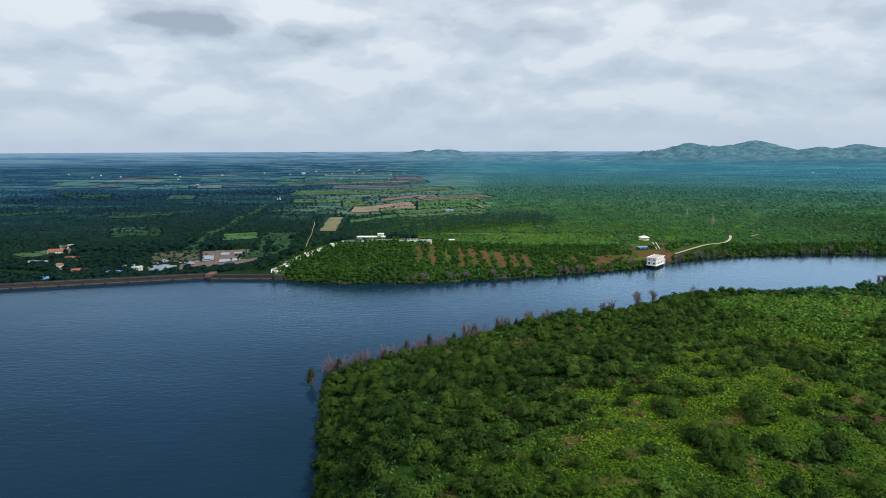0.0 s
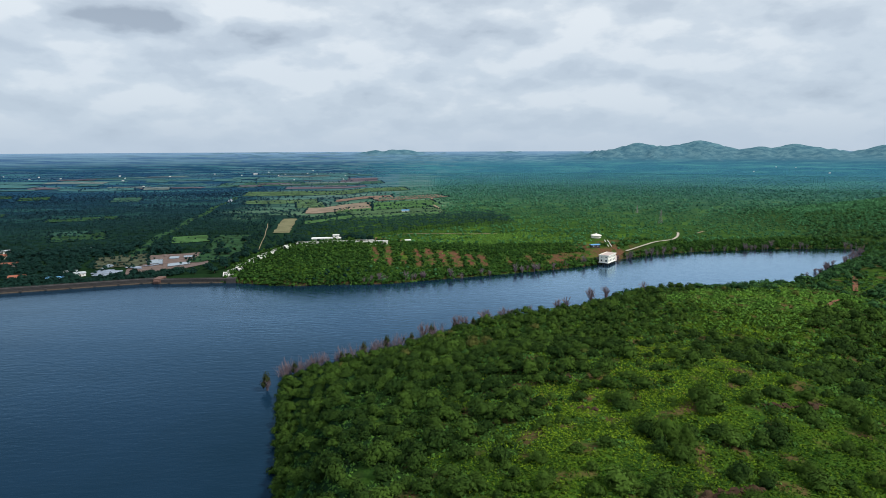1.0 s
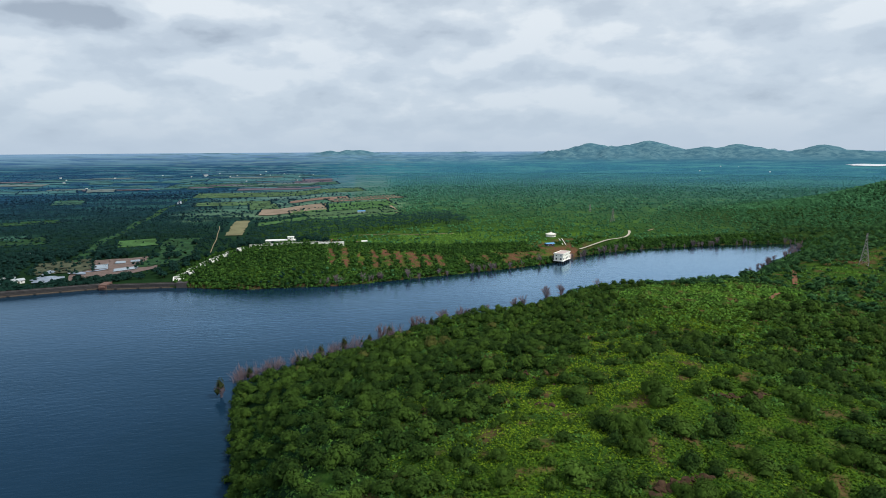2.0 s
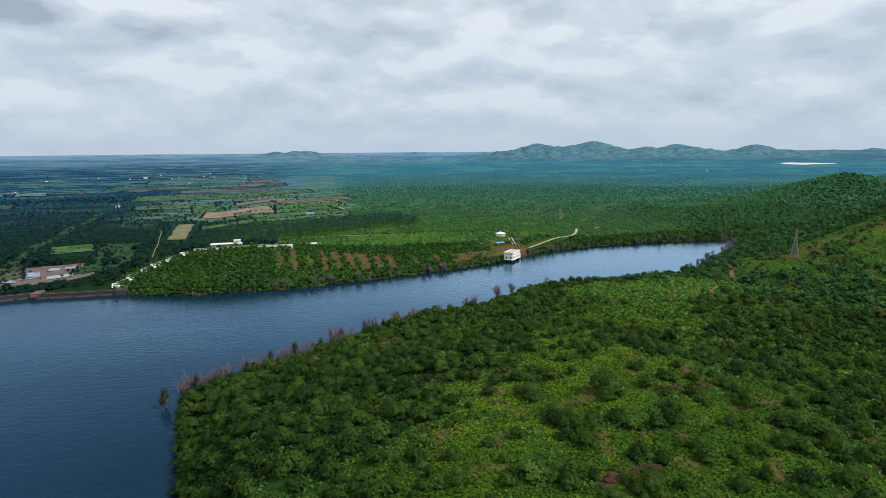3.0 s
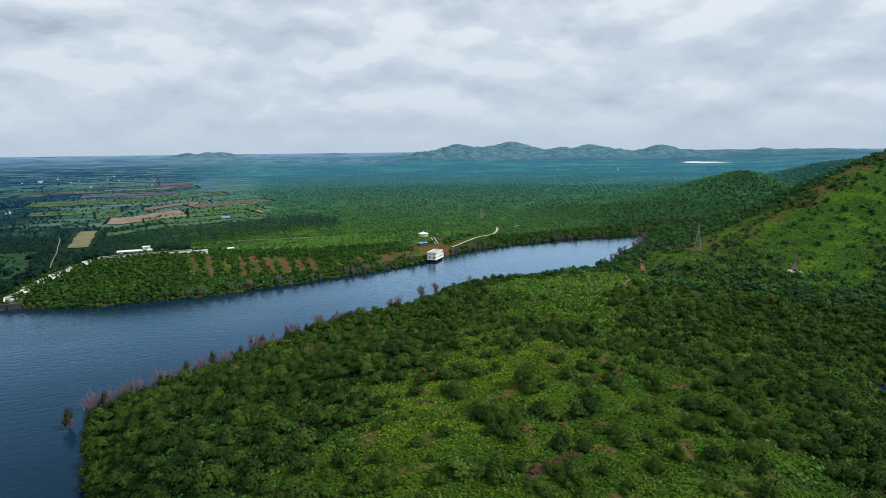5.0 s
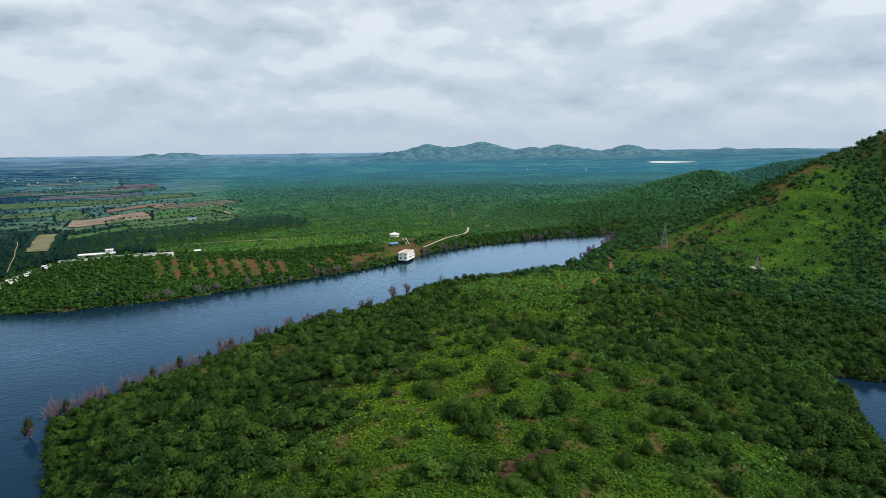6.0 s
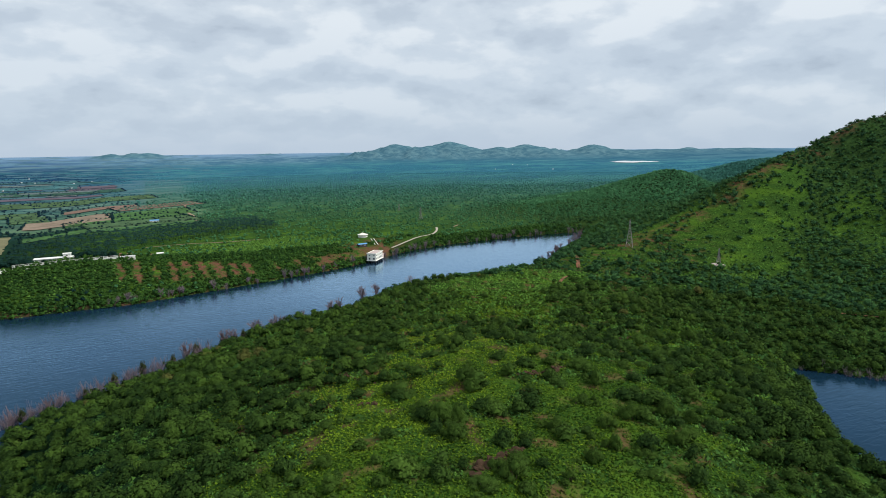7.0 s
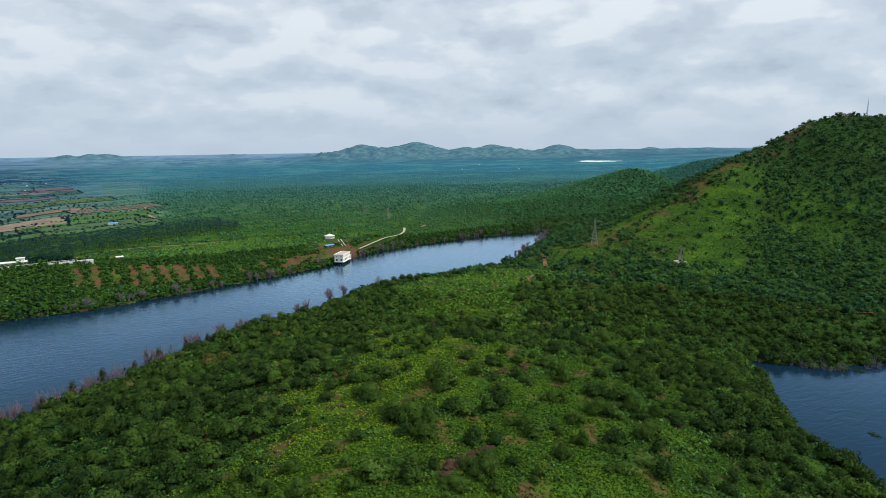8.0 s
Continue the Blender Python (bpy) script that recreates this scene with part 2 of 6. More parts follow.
M_GARDEN = leaf_mat("garden_scrub_leaves", (0.011, 0.036, 0.010), (0.068, 0.155, 0.025))
M_TREE = leaf_mat("tree_leaves", (0.019, 0.076, 0.034), (0.118, 0.305, 0.105), None, HAZE_PAIR)
M_GRASS = leaf_mat("grass_tufts", (0.010, 0.042, 0.007), (0.225, 0.335, 0.018), (0.140, 0.072, 0.030))
M_UNDER = leaf_mat("undergrowth_leaves", (0.017, 0.046, 0.011), (0.150, 0.310, 0.050))
# dark plantation foliage with cloud shadow, and far off haze, in its colour
M_GROVE = leaf_mat("plantation_leaves_shaded", (0.005, 0.020, 0.017), (0.019, 0.055, 0.038), None, ((0.006, 0.024, 0.064), (0.020, 0.058, 0.118)))
M_BARK = plain("bark_brown", (0.10, 0.075, 0.055), 0.35, 3.0)
M_DEAD = plain("bare_twigs_pinkish_grey", (0.185, 0.140, 0.158), 0.4, 2.0)
M_ROCK = plain("rock_brown", (0.062, 0.038, 0.024), 0.6, 0.8, spec=0.05, bump=0.8)
M_WHITE = plain("limewash_white", (0.78, 0.78, 0.75), 0.16, 0.4)
M_CREAM = plain("plaster_cream", (0.80, 0.78, 0.68), 0.14, 0.4)
M_STONE = plain("dam_masonry", (0.050, 0.047, 0.048), 0.35, 0.5, bump=0.4)
M_PALE = plain("sheet_roof_grey", (0.40, 0.43, 0.46), 0.35, 0.6)
M_DAMFACE = plain("dam_face_wet_line", (0.115, 0.086, 0.062), 0.3, 0.5)
M_ROAD = plain("road_pale", (0.42, 0.37, 0.30), 0.2, 0.5)
M_DARK = plain("window_dark", (0.02, 0.022, 0.025), 0.2, 1.0, rough=0.2, spec=0.5)
M_STEEL = plain("galvanised_steel", (0.26, 0.25, 0.24), 0.2, 2.0, rough=0.5, metal=0.6)
M_TILE = plain("roof_tile_red", (0.30, 0.105, 0.065), 0.3, 1.5)
M_BLUE = plain("roof_sheet_blue", (0.12, 0.32, 0.58), 0.25, 0.8, rough=0.5)


# ---- the lie of the land (water level is z = 0) ----
def polar(bearing, dist):
    return dist * math.sin(radians(bearing)), dist * math.cos(radians(bearing))


LAKE = [
    (-800, 330), (-352, 457), (-199, 496), (-142, 491), (-106, 478), (-86, 474), (-40, 475), (-12, 475), (36, 489), (86, 503), (141, 520),
    (182, 536), (212, 560), (266, 587), (312, 599), (362, 602), (414, 608), (461, 605), (512, 602), (455, 540), (402, 503), (335, 448), (286, 418), (246, 412), (202, 406),
    (150, 403), (98, 367), (52, 345), (23, 327), (-4, 309), (-30, 291), (-56, 273), (-52, 240), (-45, 201), (-40, 172), (-38, 130),
    (-30, 60), (0, -20), (60, -60), (130, -30), (172, 40), (190, 90), (219, 116), (253, 146), (282, 174), (290, 160), (305, 146), (330, 137), (420, 110),
    (700, 20), (900, -900), (-900, -900),
]
# ridges: crest points x, y, z and half-width
POINT_RIDGE = [(*polar(30, 20), 40), (*polar(30, 105), 46), (*polar(31, 190), 45), (*polar(32, 245), 31), (*polar(33, 318), 27), (*polar(33.5, 362), 25), (*polar(39, 455), 19), (*polar(44.3, 520), 25)]
MOUNTAIN = [(*polar(44.3, 520), 24), (*polar(47.9, 585), 33), (*polar(51.7, 655), 52), (*polar(53.4, 700), 72), (*polar(55.6, 760), 86), (*polar(57.3, 810), 100),
            (*polar(58.5, 850), 112), (*polar(60, 890), 126), (*polar(62, 940), 140), (*polar(63.5, 970), 146), (*polar(66, 985), 142), (*polar(75, 1020), 150), (*polar(88, 1100), 130)]
SPUR = [(*polar(41, 1000), 22), (*polar(44.0, 1080), 40), (*polar(46.2, 1130), 56), (*polar(47.6, 1160), 64), (*polar(48.8, 1180), 60), (*polar(50.6, 1200), 40), (*polar(53, 1230), 28)]
# the open hilltop of the near point, with its brightest, yellowest crown
HILLTOP = [(6, 60), (9, 113), (16, 125), (22, 133), (31, 142), (42, 161), (49, 172), (66, 172), (86, 215), (114, 252), (126, 224), (147, 208), (204, 212), (262, 214), (240, 178), (180, 128), (128, 92), (95, 50)]
CROWN = [(48, 166), (82, 172), (110, 210)]
# the open grassy face of the mountain, and two lesser glades beside the gully
FACE = [(447, 414), (528, 414), (604, 434), (650, 430), (668, 405), (640, 371), (579, 327), (519, 304), (467, 272), (408, 246), (393, 264), (372, 280), (392, 330), (400, 352)]
SADDLE = [polar(33, 330), polar(38, 400), polar(44, 470), polar(50, 470)]
RIB = [(318, 352), (364, 371), (400, 396), (448, 410), (520, 424)]
FACE_SIDE = [(497, 278), (543, 290), (590, 290), (648, 304), (612, 272), (538, 256), (488, 254)]
BACK_SPUR = [(*polar(50, 1500), 40), (*polar(53.4, 1560), 67), (*polar(55.5, 1600), 76), (*polar(60, 1650), 90)]
GULLY = [(740, 430), (690, 395), (605, 338), (530, 302), (472, 268), (418, 238)]
GARDEN_HILL = [(-148, 498, 4), (-135, 512, 9), (-118, 530, 15), (-96, 545, 21), (-60, 553, 23), (-15, 559, 21), (40, 560, 14), (100, 566, 9), (170, 582, 5)]
# far hills: bearing, distance, height of the top over the eye's level, breadth
FAR_HILLS = [(20.3, 4250, -14, 150), (22.3, 4350, 30, 210), (24.6, 4250, 6, 190), (27.4, 4420, 44, 230), (25.6, 4350, 16, 200), (29.6, 4300, -8, 190), (32.2, 4300, 2, 200),
             (34.7, 4350, 18, 220), (37.6, 4300, -24, 190), (41.0, 4400, 11, 170), (43.2, 4350, -22, 190), (49.1, 4600, -16, 110), (46.5, 4600, -33, 200), (53.0, 4650, -30, 220),
             (-2.2, 4600, -16, 100), (-0.6, 4600, -12, 110), (0.6, 4600, -12, 100), (10.5, 4700, -26, 90)]


def smooth(a, b, v):
    u = np.clip((v - a) / (b - a), 0, 1)
    return u * u * (3 - 2 * u)


def seg_dist(x, y, pts, closed=False):
    """Least distance to a polyline, and the third coordinate there if the points have one."""
    best, val = np.full(np.shape(x), 1e9), np.zeros(np.shape(x))
    n = len(pts)
    for i in range(n if closed else n - 1):
        a, b = pts[i], pts[(i + 1) % n]
        dx, dy = b[0] - a[0], b[1] - a[1]
        u = np.clip(((x - a[0]) * dx + (y - a[1]) * dy) / (dx * dx + dy * dy), 0, 1)
        d = np.hypot(x - a[0] - u * dx, y - a[1] - u * dy)
        near = d < best
        best = np.where(near, d, best)
        if len(a) > 2:
            val = np.where(near, a[2] + u * (b[2] - a[2]), val)
    return best, val


def inside(x, y, poly):
    odd = np.zeros(np.shape(x), bool)
    for i in range(len(poly)):
        (x0, y0), (x1, y1) = poly[i][:2], poly[i - 1][:2]
        if y0 == y1:
            continue
        odd ^= ((y0 > y) != (y1 > y)) & (x < (x1 - x0) * (y - y0) / (y1 - y0) + x0)
    return odd


def wave(x, y, size, seed):
    """Cheap smooth noise in -1..1: a sum of turned sines."""
    rng = np.random.RandomState(seed)
    s = 0
    for i in range(7):
        a, p, f = rng.rand() * 6.283, rng.rand() * 6.283, (0.6 + 1.3 * rng.rand()) / size * 6.283
        s = s + np.sin((x * math.cos(a) + y * math.sin(a)) * f + p + 1.3 * np.sin((y * math.cos(a) - x * math.sin(a)) * f * 0.6 + p * 2))
    return s / 4.5


def beyond(x, y):
    """True on the far side of the mountain's crest."""
    crest_b = [radians(v) for v in (38, 44.3, 51.7, 55.6, 60, 63.5, 75)]
    crest_d = [480, 520, 655, 760, 890, 970, 1020]
    return np.hypot(x, y) > np.interp(np.arctan2(x, y), crest_b, crest_d)


def shore(x, y):
    """Distance to the lake's edge, negative on the water."""
    d = seg_dist(x, y, LAKE, True)[0]
    return np.where(inside(x, y, LAKE), -d, d)


def land(x, y):
    x, y = np.asarray(x, float), np.asarray(y, float)
    d = np.hypot(x, y)
    s = shore(x, y)
    # the plain; past 2.4 km it is raised so its rim fits the horizon in the camera's view
    el = -2.43 + 2.06 * np.clip((d - 2450) / 2450, 0, 1)
    plain_z = 3.0 + 0.6 * wave(x, y, 360, 3) + 0.012 * np.clip(y - 560, 0, 600) * smooth(-100, 300, x)
    plain_z = plain_z + 7.5 * smooth(-50, 50, x) * smooth(340, 240, x) * smooth(515, 575, y - 0.2 * np.maximum(x - 60, 0)) * smooth(950, 720, y)
    z = np.where(d > 2450, EYE[2] + d * np.tan(np.radians(el)), plain_z)
    k = smooth(1900, 2450, d) * (d <= 2450)
    z = z * (1 - k) + k * (EYE[2] + d * math.tan(radians(-2.43)))
    # low ground below the dam
    z = z - 8 * smooth(-60, -160, x + 0 * y) * smooth(0, 40, y - (496 + 0.25 * np.minimum(x + 199, 0))) * smooth(2200, 1200, d)

    def ridge(pts, w, p):
        r, top = seg_dist(x, y, pts)
        return top * np.clip(1 - (r / w) ** p, 0, 1)

    rough = wave(x, y, 70, 5) * 0.6 + wave(x, y, 28, 6) * 0.3
    point = ridge(POINT_RIDGE, 185, 1.55) * (1 + 0.05 * rough)
    r, top = seg_dist(x, y, MOUNTAIN)
    lee = beyond(x, y)
    r = np.where(lee, r * 2.5, r)
    gully = 1 - 0.10 * smooth(30, 160, r) * (wave(x, y, 190, 9) + 0.5)
    mount = top * np.exp(-(r / 300.0) ** 1.35) * gully + 1.5 * rough * smooth(0, 60, top)
    mount = mount - 16 * np.exp(-(seg_dist(x, y, GULLY)[0] / 34.0) ** 2) * smooth(20, 60, mount)
    r, top = seg_dist(x, y, SPUR)
    spur = top * np.exp(-(r / 150.0) ** 1.6)
    r, top = seg_dist(x, y, BACK_SPUR)
    back = top * np.exp(-(r / 230.0) ** 1.6)
    r, top = seg_dist(x, y, GARDEN_HILL)
    gard = top * np.exp(-(r / 66.0) ** 2.0)
    hills = np.maximum.reduce([point, mount, spur, back, gard])
    z = np.where(d < 2300, np.log(np.exp(np.clip(z, -20, 200) / 5) + np.exp(np.maximum(hills, 0) / 5) - 1) * 5, z)
    # the far hills
    top = np.full(np.shape(x), -1e3)
    for b, dist, h, w in FAR_HILLS:
        cx, cy = polar(b, dist)
        r = np.hypot(x - cx, y - cy) / w
        base = EYE[2] + dist * math.tan(radians(-2.43 + 2.06 * (dist - 2450) / 2450))
        top = np.maximum(top, (EYE[2] + h - base) * np.exp(-(r * (1 + 0.26 * wave(x, y, 190, 12) + 0.22 * wave(x, y, 80, 13))) ** 1.6))
    z = z + np.maximum(top, 0) * (d > 3000)
    # banks and the lake bed
    bank = np.clip(s / np.where((d > 340) & (y < 440 + 0.5 * np.maximum(x - 200, 0)), 45.0, 22.0), 0, 1) ** 0.7
    z = np.where(s > 0, np.where(z > 0, 0.25 + z * bank, z), -np.clip(-s * 0.25, 0, 7) - 0.3)
    return z


def mesh_from(name, verts, faces, mat, attrs=(), smooth_shade=False):
    """A mesh from numpy arrays: faces all of one size."""
    me = bpy.data.meshes.new(name)
    nf, k = faces.shape
    me.vertices.add(len(verts))
    me.vertices.foreach_set("co", np.ascontiguousarray(verts, np.float32).ravel())
    me.loops.add(nf * k)
    me.loops.foreach_set("vertex_index", np.ascontiguousarray(faces, np.int32).ravel())
    me.polygons.add(nf)
    me.polygons.foreach_set("loop_start", np.arange(0, nf * k, k, dtype=np.int32))
    me.polygons.foreach_set("use_smooth", np.full(nf, smooth_shade))
    for key, vals in attrs:
        vals = np.ascontiguousarray(vals, np.float32)
        a = me.attributes.new(key, "FLOAT" if vals.ndim == 1 else "FLOAT_VECTOR", "POINT")
        a.data.foreach_set("value" if vals.ndim == 1 else "vector", vals.ravel())
    me.materials.append(mat)
    me.update(calc_edges=True)
    me.validate()
    return me


def build_ground():
    """One sheet from under the eye to the horizon: rings that widen outward, all the way round."""
    rings = [0.0, 0.02]
    while rings[-1] < 4930:
        rings.append(rings[-1] + max(2.5, (0.0065 if 460 < rings[-1] < 640 else 0.014) * rings[-1]))
    rings = np.array(rings)
    front, rear = np.concatenate([np.arange(-46, -16, 0.6), np.arange(-16, 26, 0.3), np.arange(26, 80, 0.5)]), np.arange(80, 314, 3.0)
    ang = np.radians(np.concatenate([front, rear]))
    rr, aa = np.meshgrid(rings[1:], ang, indexing="ij")
    x, y = np.concatenate([[0], (rr * np.sin(aa)).ravel()]), np.concatenate([[0], (rr * np.cos(aa)).ravel()])
    z = land(x, y)
    nr, na = rr.shape
    i, j = np.meshgrid(np.arange(nr - 1), np.arange(na), indexing="ij")
    a = 1 + i * na + j
    b = 1 + i * na + (j + 1) % na
    quads = np.stack([a, b, b + na, a + na], -1).reshape(-1, 4)
    d = np.hypot(x, y)
    hill = smooth(2, 16, z - EYE[2] - d * np.tan(np.radians(-2.43 + 2.06 * np.clip((d - 2450) / 2450, 0, 1)))) * (d > 3000)
    attrs = [("grass", grass_zone(x, y)), ("strip", open_strips(x, y)), ("hill", hill), ("east", smooth(0.24, 0.32, x / np.maximum(d, 1)) * (1 - 0.75 * smooth(4350, 4850, d) * (1 - hill))), ("soil", soil_zone(x, y)), ("outer", haze_zone(x, y)), ("upland", smooth(3300, 4250, d)), ("rim", 0.9 * smooth(4250, 4900, d) * (1 - 0.9 * hill)), ("shaded_grove", smooth(0.06, -0.12, x / np.maximum(d, 1)))]
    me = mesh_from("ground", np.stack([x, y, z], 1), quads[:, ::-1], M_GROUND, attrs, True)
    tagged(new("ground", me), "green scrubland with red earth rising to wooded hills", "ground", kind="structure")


# how much distance haze goes into the colours, by range from the eye
def haze_zone(x, y):
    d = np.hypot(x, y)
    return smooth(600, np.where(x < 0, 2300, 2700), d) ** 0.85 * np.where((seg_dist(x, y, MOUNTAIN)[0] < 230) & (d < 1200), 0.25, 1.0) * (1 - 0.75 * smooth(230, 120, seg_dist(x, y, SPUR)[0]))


def farmland(x, y):
    """1 on the open farm country north of the palm groves."""
    return smooth(-330, -230, x + 0.06 * (y - 1000) + 30 * wave(x, y, 160, 87)) * smooth(100, 60, x - 0.03 * (y - 1100) + 25 * wave(x, y, 140, 88)) * smooth(985, 1030, y + 30 * wave(x, y, 120, 89)) * smooth(2250, 1900, y)


def open_strips(x, y):
    """1 on the pale strips of farmland that break up the far woods and plantations."""
    d = np.maximum(np.hypot(x, y), 1)
    w = wave(x * 0.55, y * 1.15, 230, 85) + 0.6 * wave(x * 0.6, y * 1.2, 90, 86)
    strips = smooth(0.28, 0.45, w) * smooth(1700, 2100, d) * smooth(0.22, 0.0, x / d) * (0.35 + 0.65 * smooth(-0.45, -0.2, x / d))
    return np.maximum(strips, farmland(x, y) * (0.55 + 0.45 * smooth(-0.2, 0.2, wave(x * 0.5, y * 1.6, 90, 84))))


def glade(x, y):
    """The bright meadow behind the garden hill."""
    return smooth(1.15, 0.8, np.hypot((x - 88) / 110, (y - 622 - 0.1 * (x - 88)) / 50) + 0.2 * wave(x, y, 60, 28)) * (y > 568)


def grass_zone(x, y):
    """1 on open turf: the top of the point, the sunny mountain flank, glades on the plain."""
    r, top = seg_dist(x, y, POINT_RIDGE)
    d = np.hypot(x, y)
    e = seg_dist(x, y, HILLTOP, True)[0]
    e = np.where(inside(x, y, HILLTOP), e, -e) + 9 * wave(x, y, 42, 21) + 5 * wave(x, y, 15, 20)
    a = smooth(-9, 9, e) * (1 - 0.75 * smooth(0.25, 0.6, wave(x, y, 24, 29) + 0.75 * smooth(70, 170, x))) * (d < 330)
    a = np.maximum(a, 0.6 * smooth(0.3, 0.7, wave(x, y, 27, 17)) * (d < 330))
    a = np.maximum(a, smooth(40, 15, r + 10 * wave(x, y, 30, 24)) * (d >= 270) * (d < 430))
    m, mt = seg_dist(x, y, MOUNTAIN)
    fringe = 13 * wave(x, y, 60, 26) + 9 * wave(x, y, 24, 25)
    b = np.zeros(np.shape(x))
    for poly in (FACE, FACE_SIDE):
        e = seg_dist(x, y, poly, True)[0]
        b = np.maximum(b, smooth(-8, 12, np.where(inside(x, y, poly), e, -e) + fringe))
    b = b * (0.50 + 0.45 * smooth(-0.6, 0.3, wave(x, y, 42, 22))) * ~beyond(x, y) * smooth(14, 34, seg_dist(x, y, GULLY)[0] + 6 * wave(x, y, 30, 18))
    b = np.maximum(b, 0.7 * smooth(26, 12, seg_dist(x, y, [polar(61.3, 620), polar(62.0, 720)])[0] + 6 * wave(x, y, 30, 30)))
    b = np.maximum(b, 0.8 * smooth(34, 16, np.hypot(x - polar(43, 490)[0], y - polar(43, 490)[1]) + 8 * wave(x, y, 30, 27)))
    c = (0.58 + 0.38 * smooth(-0.2, 0.5, wave(x, y, 110, 23) + 0.5 * wave(x, y, 45, 19))) * s_plain(x, y) * smooth(-180, -40, x) * smooth(140, 240, np.minimum(seg_dist(x, y, SPUR)[0], seg_dist(x, y, BACK_SPUR)[0]))
    c = np.maximum(c, 0.95 * glade(x, y))
    # broken glades between the bushes of the saddle, and the open rib under the first pylon
    sad = smooth(-0.15, 0.35, wave(x, y, 34, 81)) * smooth(225, 260, d) * smooth(85, 45, seg_dist(x, y, SADDLE)[0])
    rib = smooth(16, 7, seg_dist(x, y, RIB)[0] + 7 * wave(x, y, 22, 82))
    crest = smooth(26, 8, seg_dist(x, y, [(165, 318), (182, 332), (208, 322)])[0] + 9 * wave(x, y, 26, 83))
    b = np.maximum.reduce([b, 0.62 * sad, 0.85 * rib, crest])
    return np.clip(np.maximum.reduce([a, b, c]), 0, 1)


def s_plain(x, y):
    return (y > 480) & (np.hypot(x, y) < 2500) & (seg_dist(x, y, MOUNTAIN)[0] > 250)


# red scars on the garden hill: middle x, half-width, lower and upper y
SCARS = [(-22, 3.5, 505, 540), (-10, 3.5, 500, 545), (4, 2.6, 502, 535), (16, 4.0, 504, 545), (27, 4.5, 506, 550), (39, 5.0, 508, 548), (51, 6.5, 508, 546), (64, 4.0, 512, 540), (76, 4.5, 514, 545), (100, 3.0, 522, 540), (122, 4.0, 524, 545)]


def soil_zone(x, y):
    """Bare red earth: scars on the far bank, ledges on the point, the crest of the mountain."""
    sh = shore(x, y)
    a = np.zeros(np.shape(x))
    for cx, w, y0, y1 in SCARS:
        lean = x - cx + 0.06 * (y - 520) + 2.0 * wave(x, y, 16, 51)
        a = np.maximum(a, smooth(w, 0.6 * w, np.abs(lean)) * smooth(y0 - 4, y0 + 4, y) * smooth(y1 + 5, y1 - 5, y + 4 * wave(x, y, 12, 52)))
    e = 0.6 * smooth(8, 2, sh) * (y > 440) * (sh > 0) + 0.9 * smooth(-0.5, 0.1, wave(x, y, 34, 54)) * smooth(48, 30, sh) * smooth(110, 150, x) * smooth(260, 220, x) * (y > 500) * (sh > 0)
    a = np.maximum(a, e)
    b = 0.7 * smooth(0.25, 0.7, wave(x, y, 17, 55)) * smooth(90, 50, seg_dist(x, y, POINT_RIDGE)[0])
    m = 0.8 * smooth(-0.3, 0.4, wave(x, y, 40, 56)) * smooth(20, 7, seg_dist(x, y, MOUNTAIN)[0])
    return np.clip(np.maximum.reduce([a, b, m]), 0, 1)


def build_water():
    """The lake's surface runs on under the banks and stops inside the dam."""
    pts = [(-800, 331), (-352, 458), (-199, 497), (-142, 496), (-60, 520), (200, 590), (400, 640), (560, 640), (560, 480), (380, 300), (950, 150), (950, -950), (-950, -950), (-950, 290)]
    bm = bmesh.new()
    bm.faces.new([bm.verts.new((*p, 0)) for p in pts])
    bmesh.ops.triangulate(bm, faces=bm.faces[:])
    bmesh.ops.recalc_face_normals(bm, faces=bm.faces[:])
    if bm.faces[:][0].normal.z < 0:
        bmesh.ops.reverse_faces(bm, faces=bm.faces[:])
    me = bpy.data.meshes.new("water")
    bm.to_mesh(me)
    me.materials.append(M_WATER)
    tagged(new("water", me), "dark blue reservoir water with fine ripples", "water", kind="structure")


build_ground()
build_water()
CLEARINGS, LANES = [], []


# ---- fields, tracks and other cleared ground ----
def quad(cx, cy, length, width, turn):
    """Corners of a plot."""
    c, s = math.cos(radians(turn)), math.sin(radians(turn))
    return [(cx + c * a * length / 2 - s * b * width / 2, cy + s * a * length / 2 + c * b * width / 2) for a, b in ((-1, -1), (1, -1), (1, 1), (-1, 1))]


M_TAN = plain("field_dry_stubble", (0.165, 0.160, 0.090), 0.35, 0.06, rough=0.95, spec=0.03)
M_BARE = plain("field_bare_brown", (0.235, 0.185, 0.138), 0.4, 0.04, rough=0.95, spec=0.03)
M_PINK = plain("field_ploughed_pink", (0.190, 0.130, 0.102), 0.45, 0.06, rough=0.95, spec=0.03)
M_CROP = plain("field_green_crop", (0.060, 0.135, 0.046), 0.75, 0.035, rough=0.95, spec=0.03)
M_CROP2 = plain("field_pale_crop", (0.066, 0.122, 0.058), 0.75, 0.04, rough=0.95, spec=0.03)
# far plots: the blue of distance haze is part of these colours
M_HAZY = plain("field_hazed_green", (0.050, 0.135, 0.145), 0.5, 0.02, rough=0.95, spec=0.03)
M_HAZY_TAN = plain("field_hazed_tan", (0.125, 0.165, 0.165), 0.35, 0.02, rough=0.95, spec=0.03)
M_HAZY_RED = plain("field_hazed_reddish", (0.105, 0.092, 0.115), 0.35, 0.02, rough=0.95, spec=0.03)
M_MEADOW = plain("meadow_green", (0.026, 0.070, 0.030), 0.8, 0.08, rough=0.95, spec=0.03)
M_FARM = plain("field_farm_green", (0.036, 0.096, 0.070), 0.8, 0.04, rough=0.95, spec=0.03)
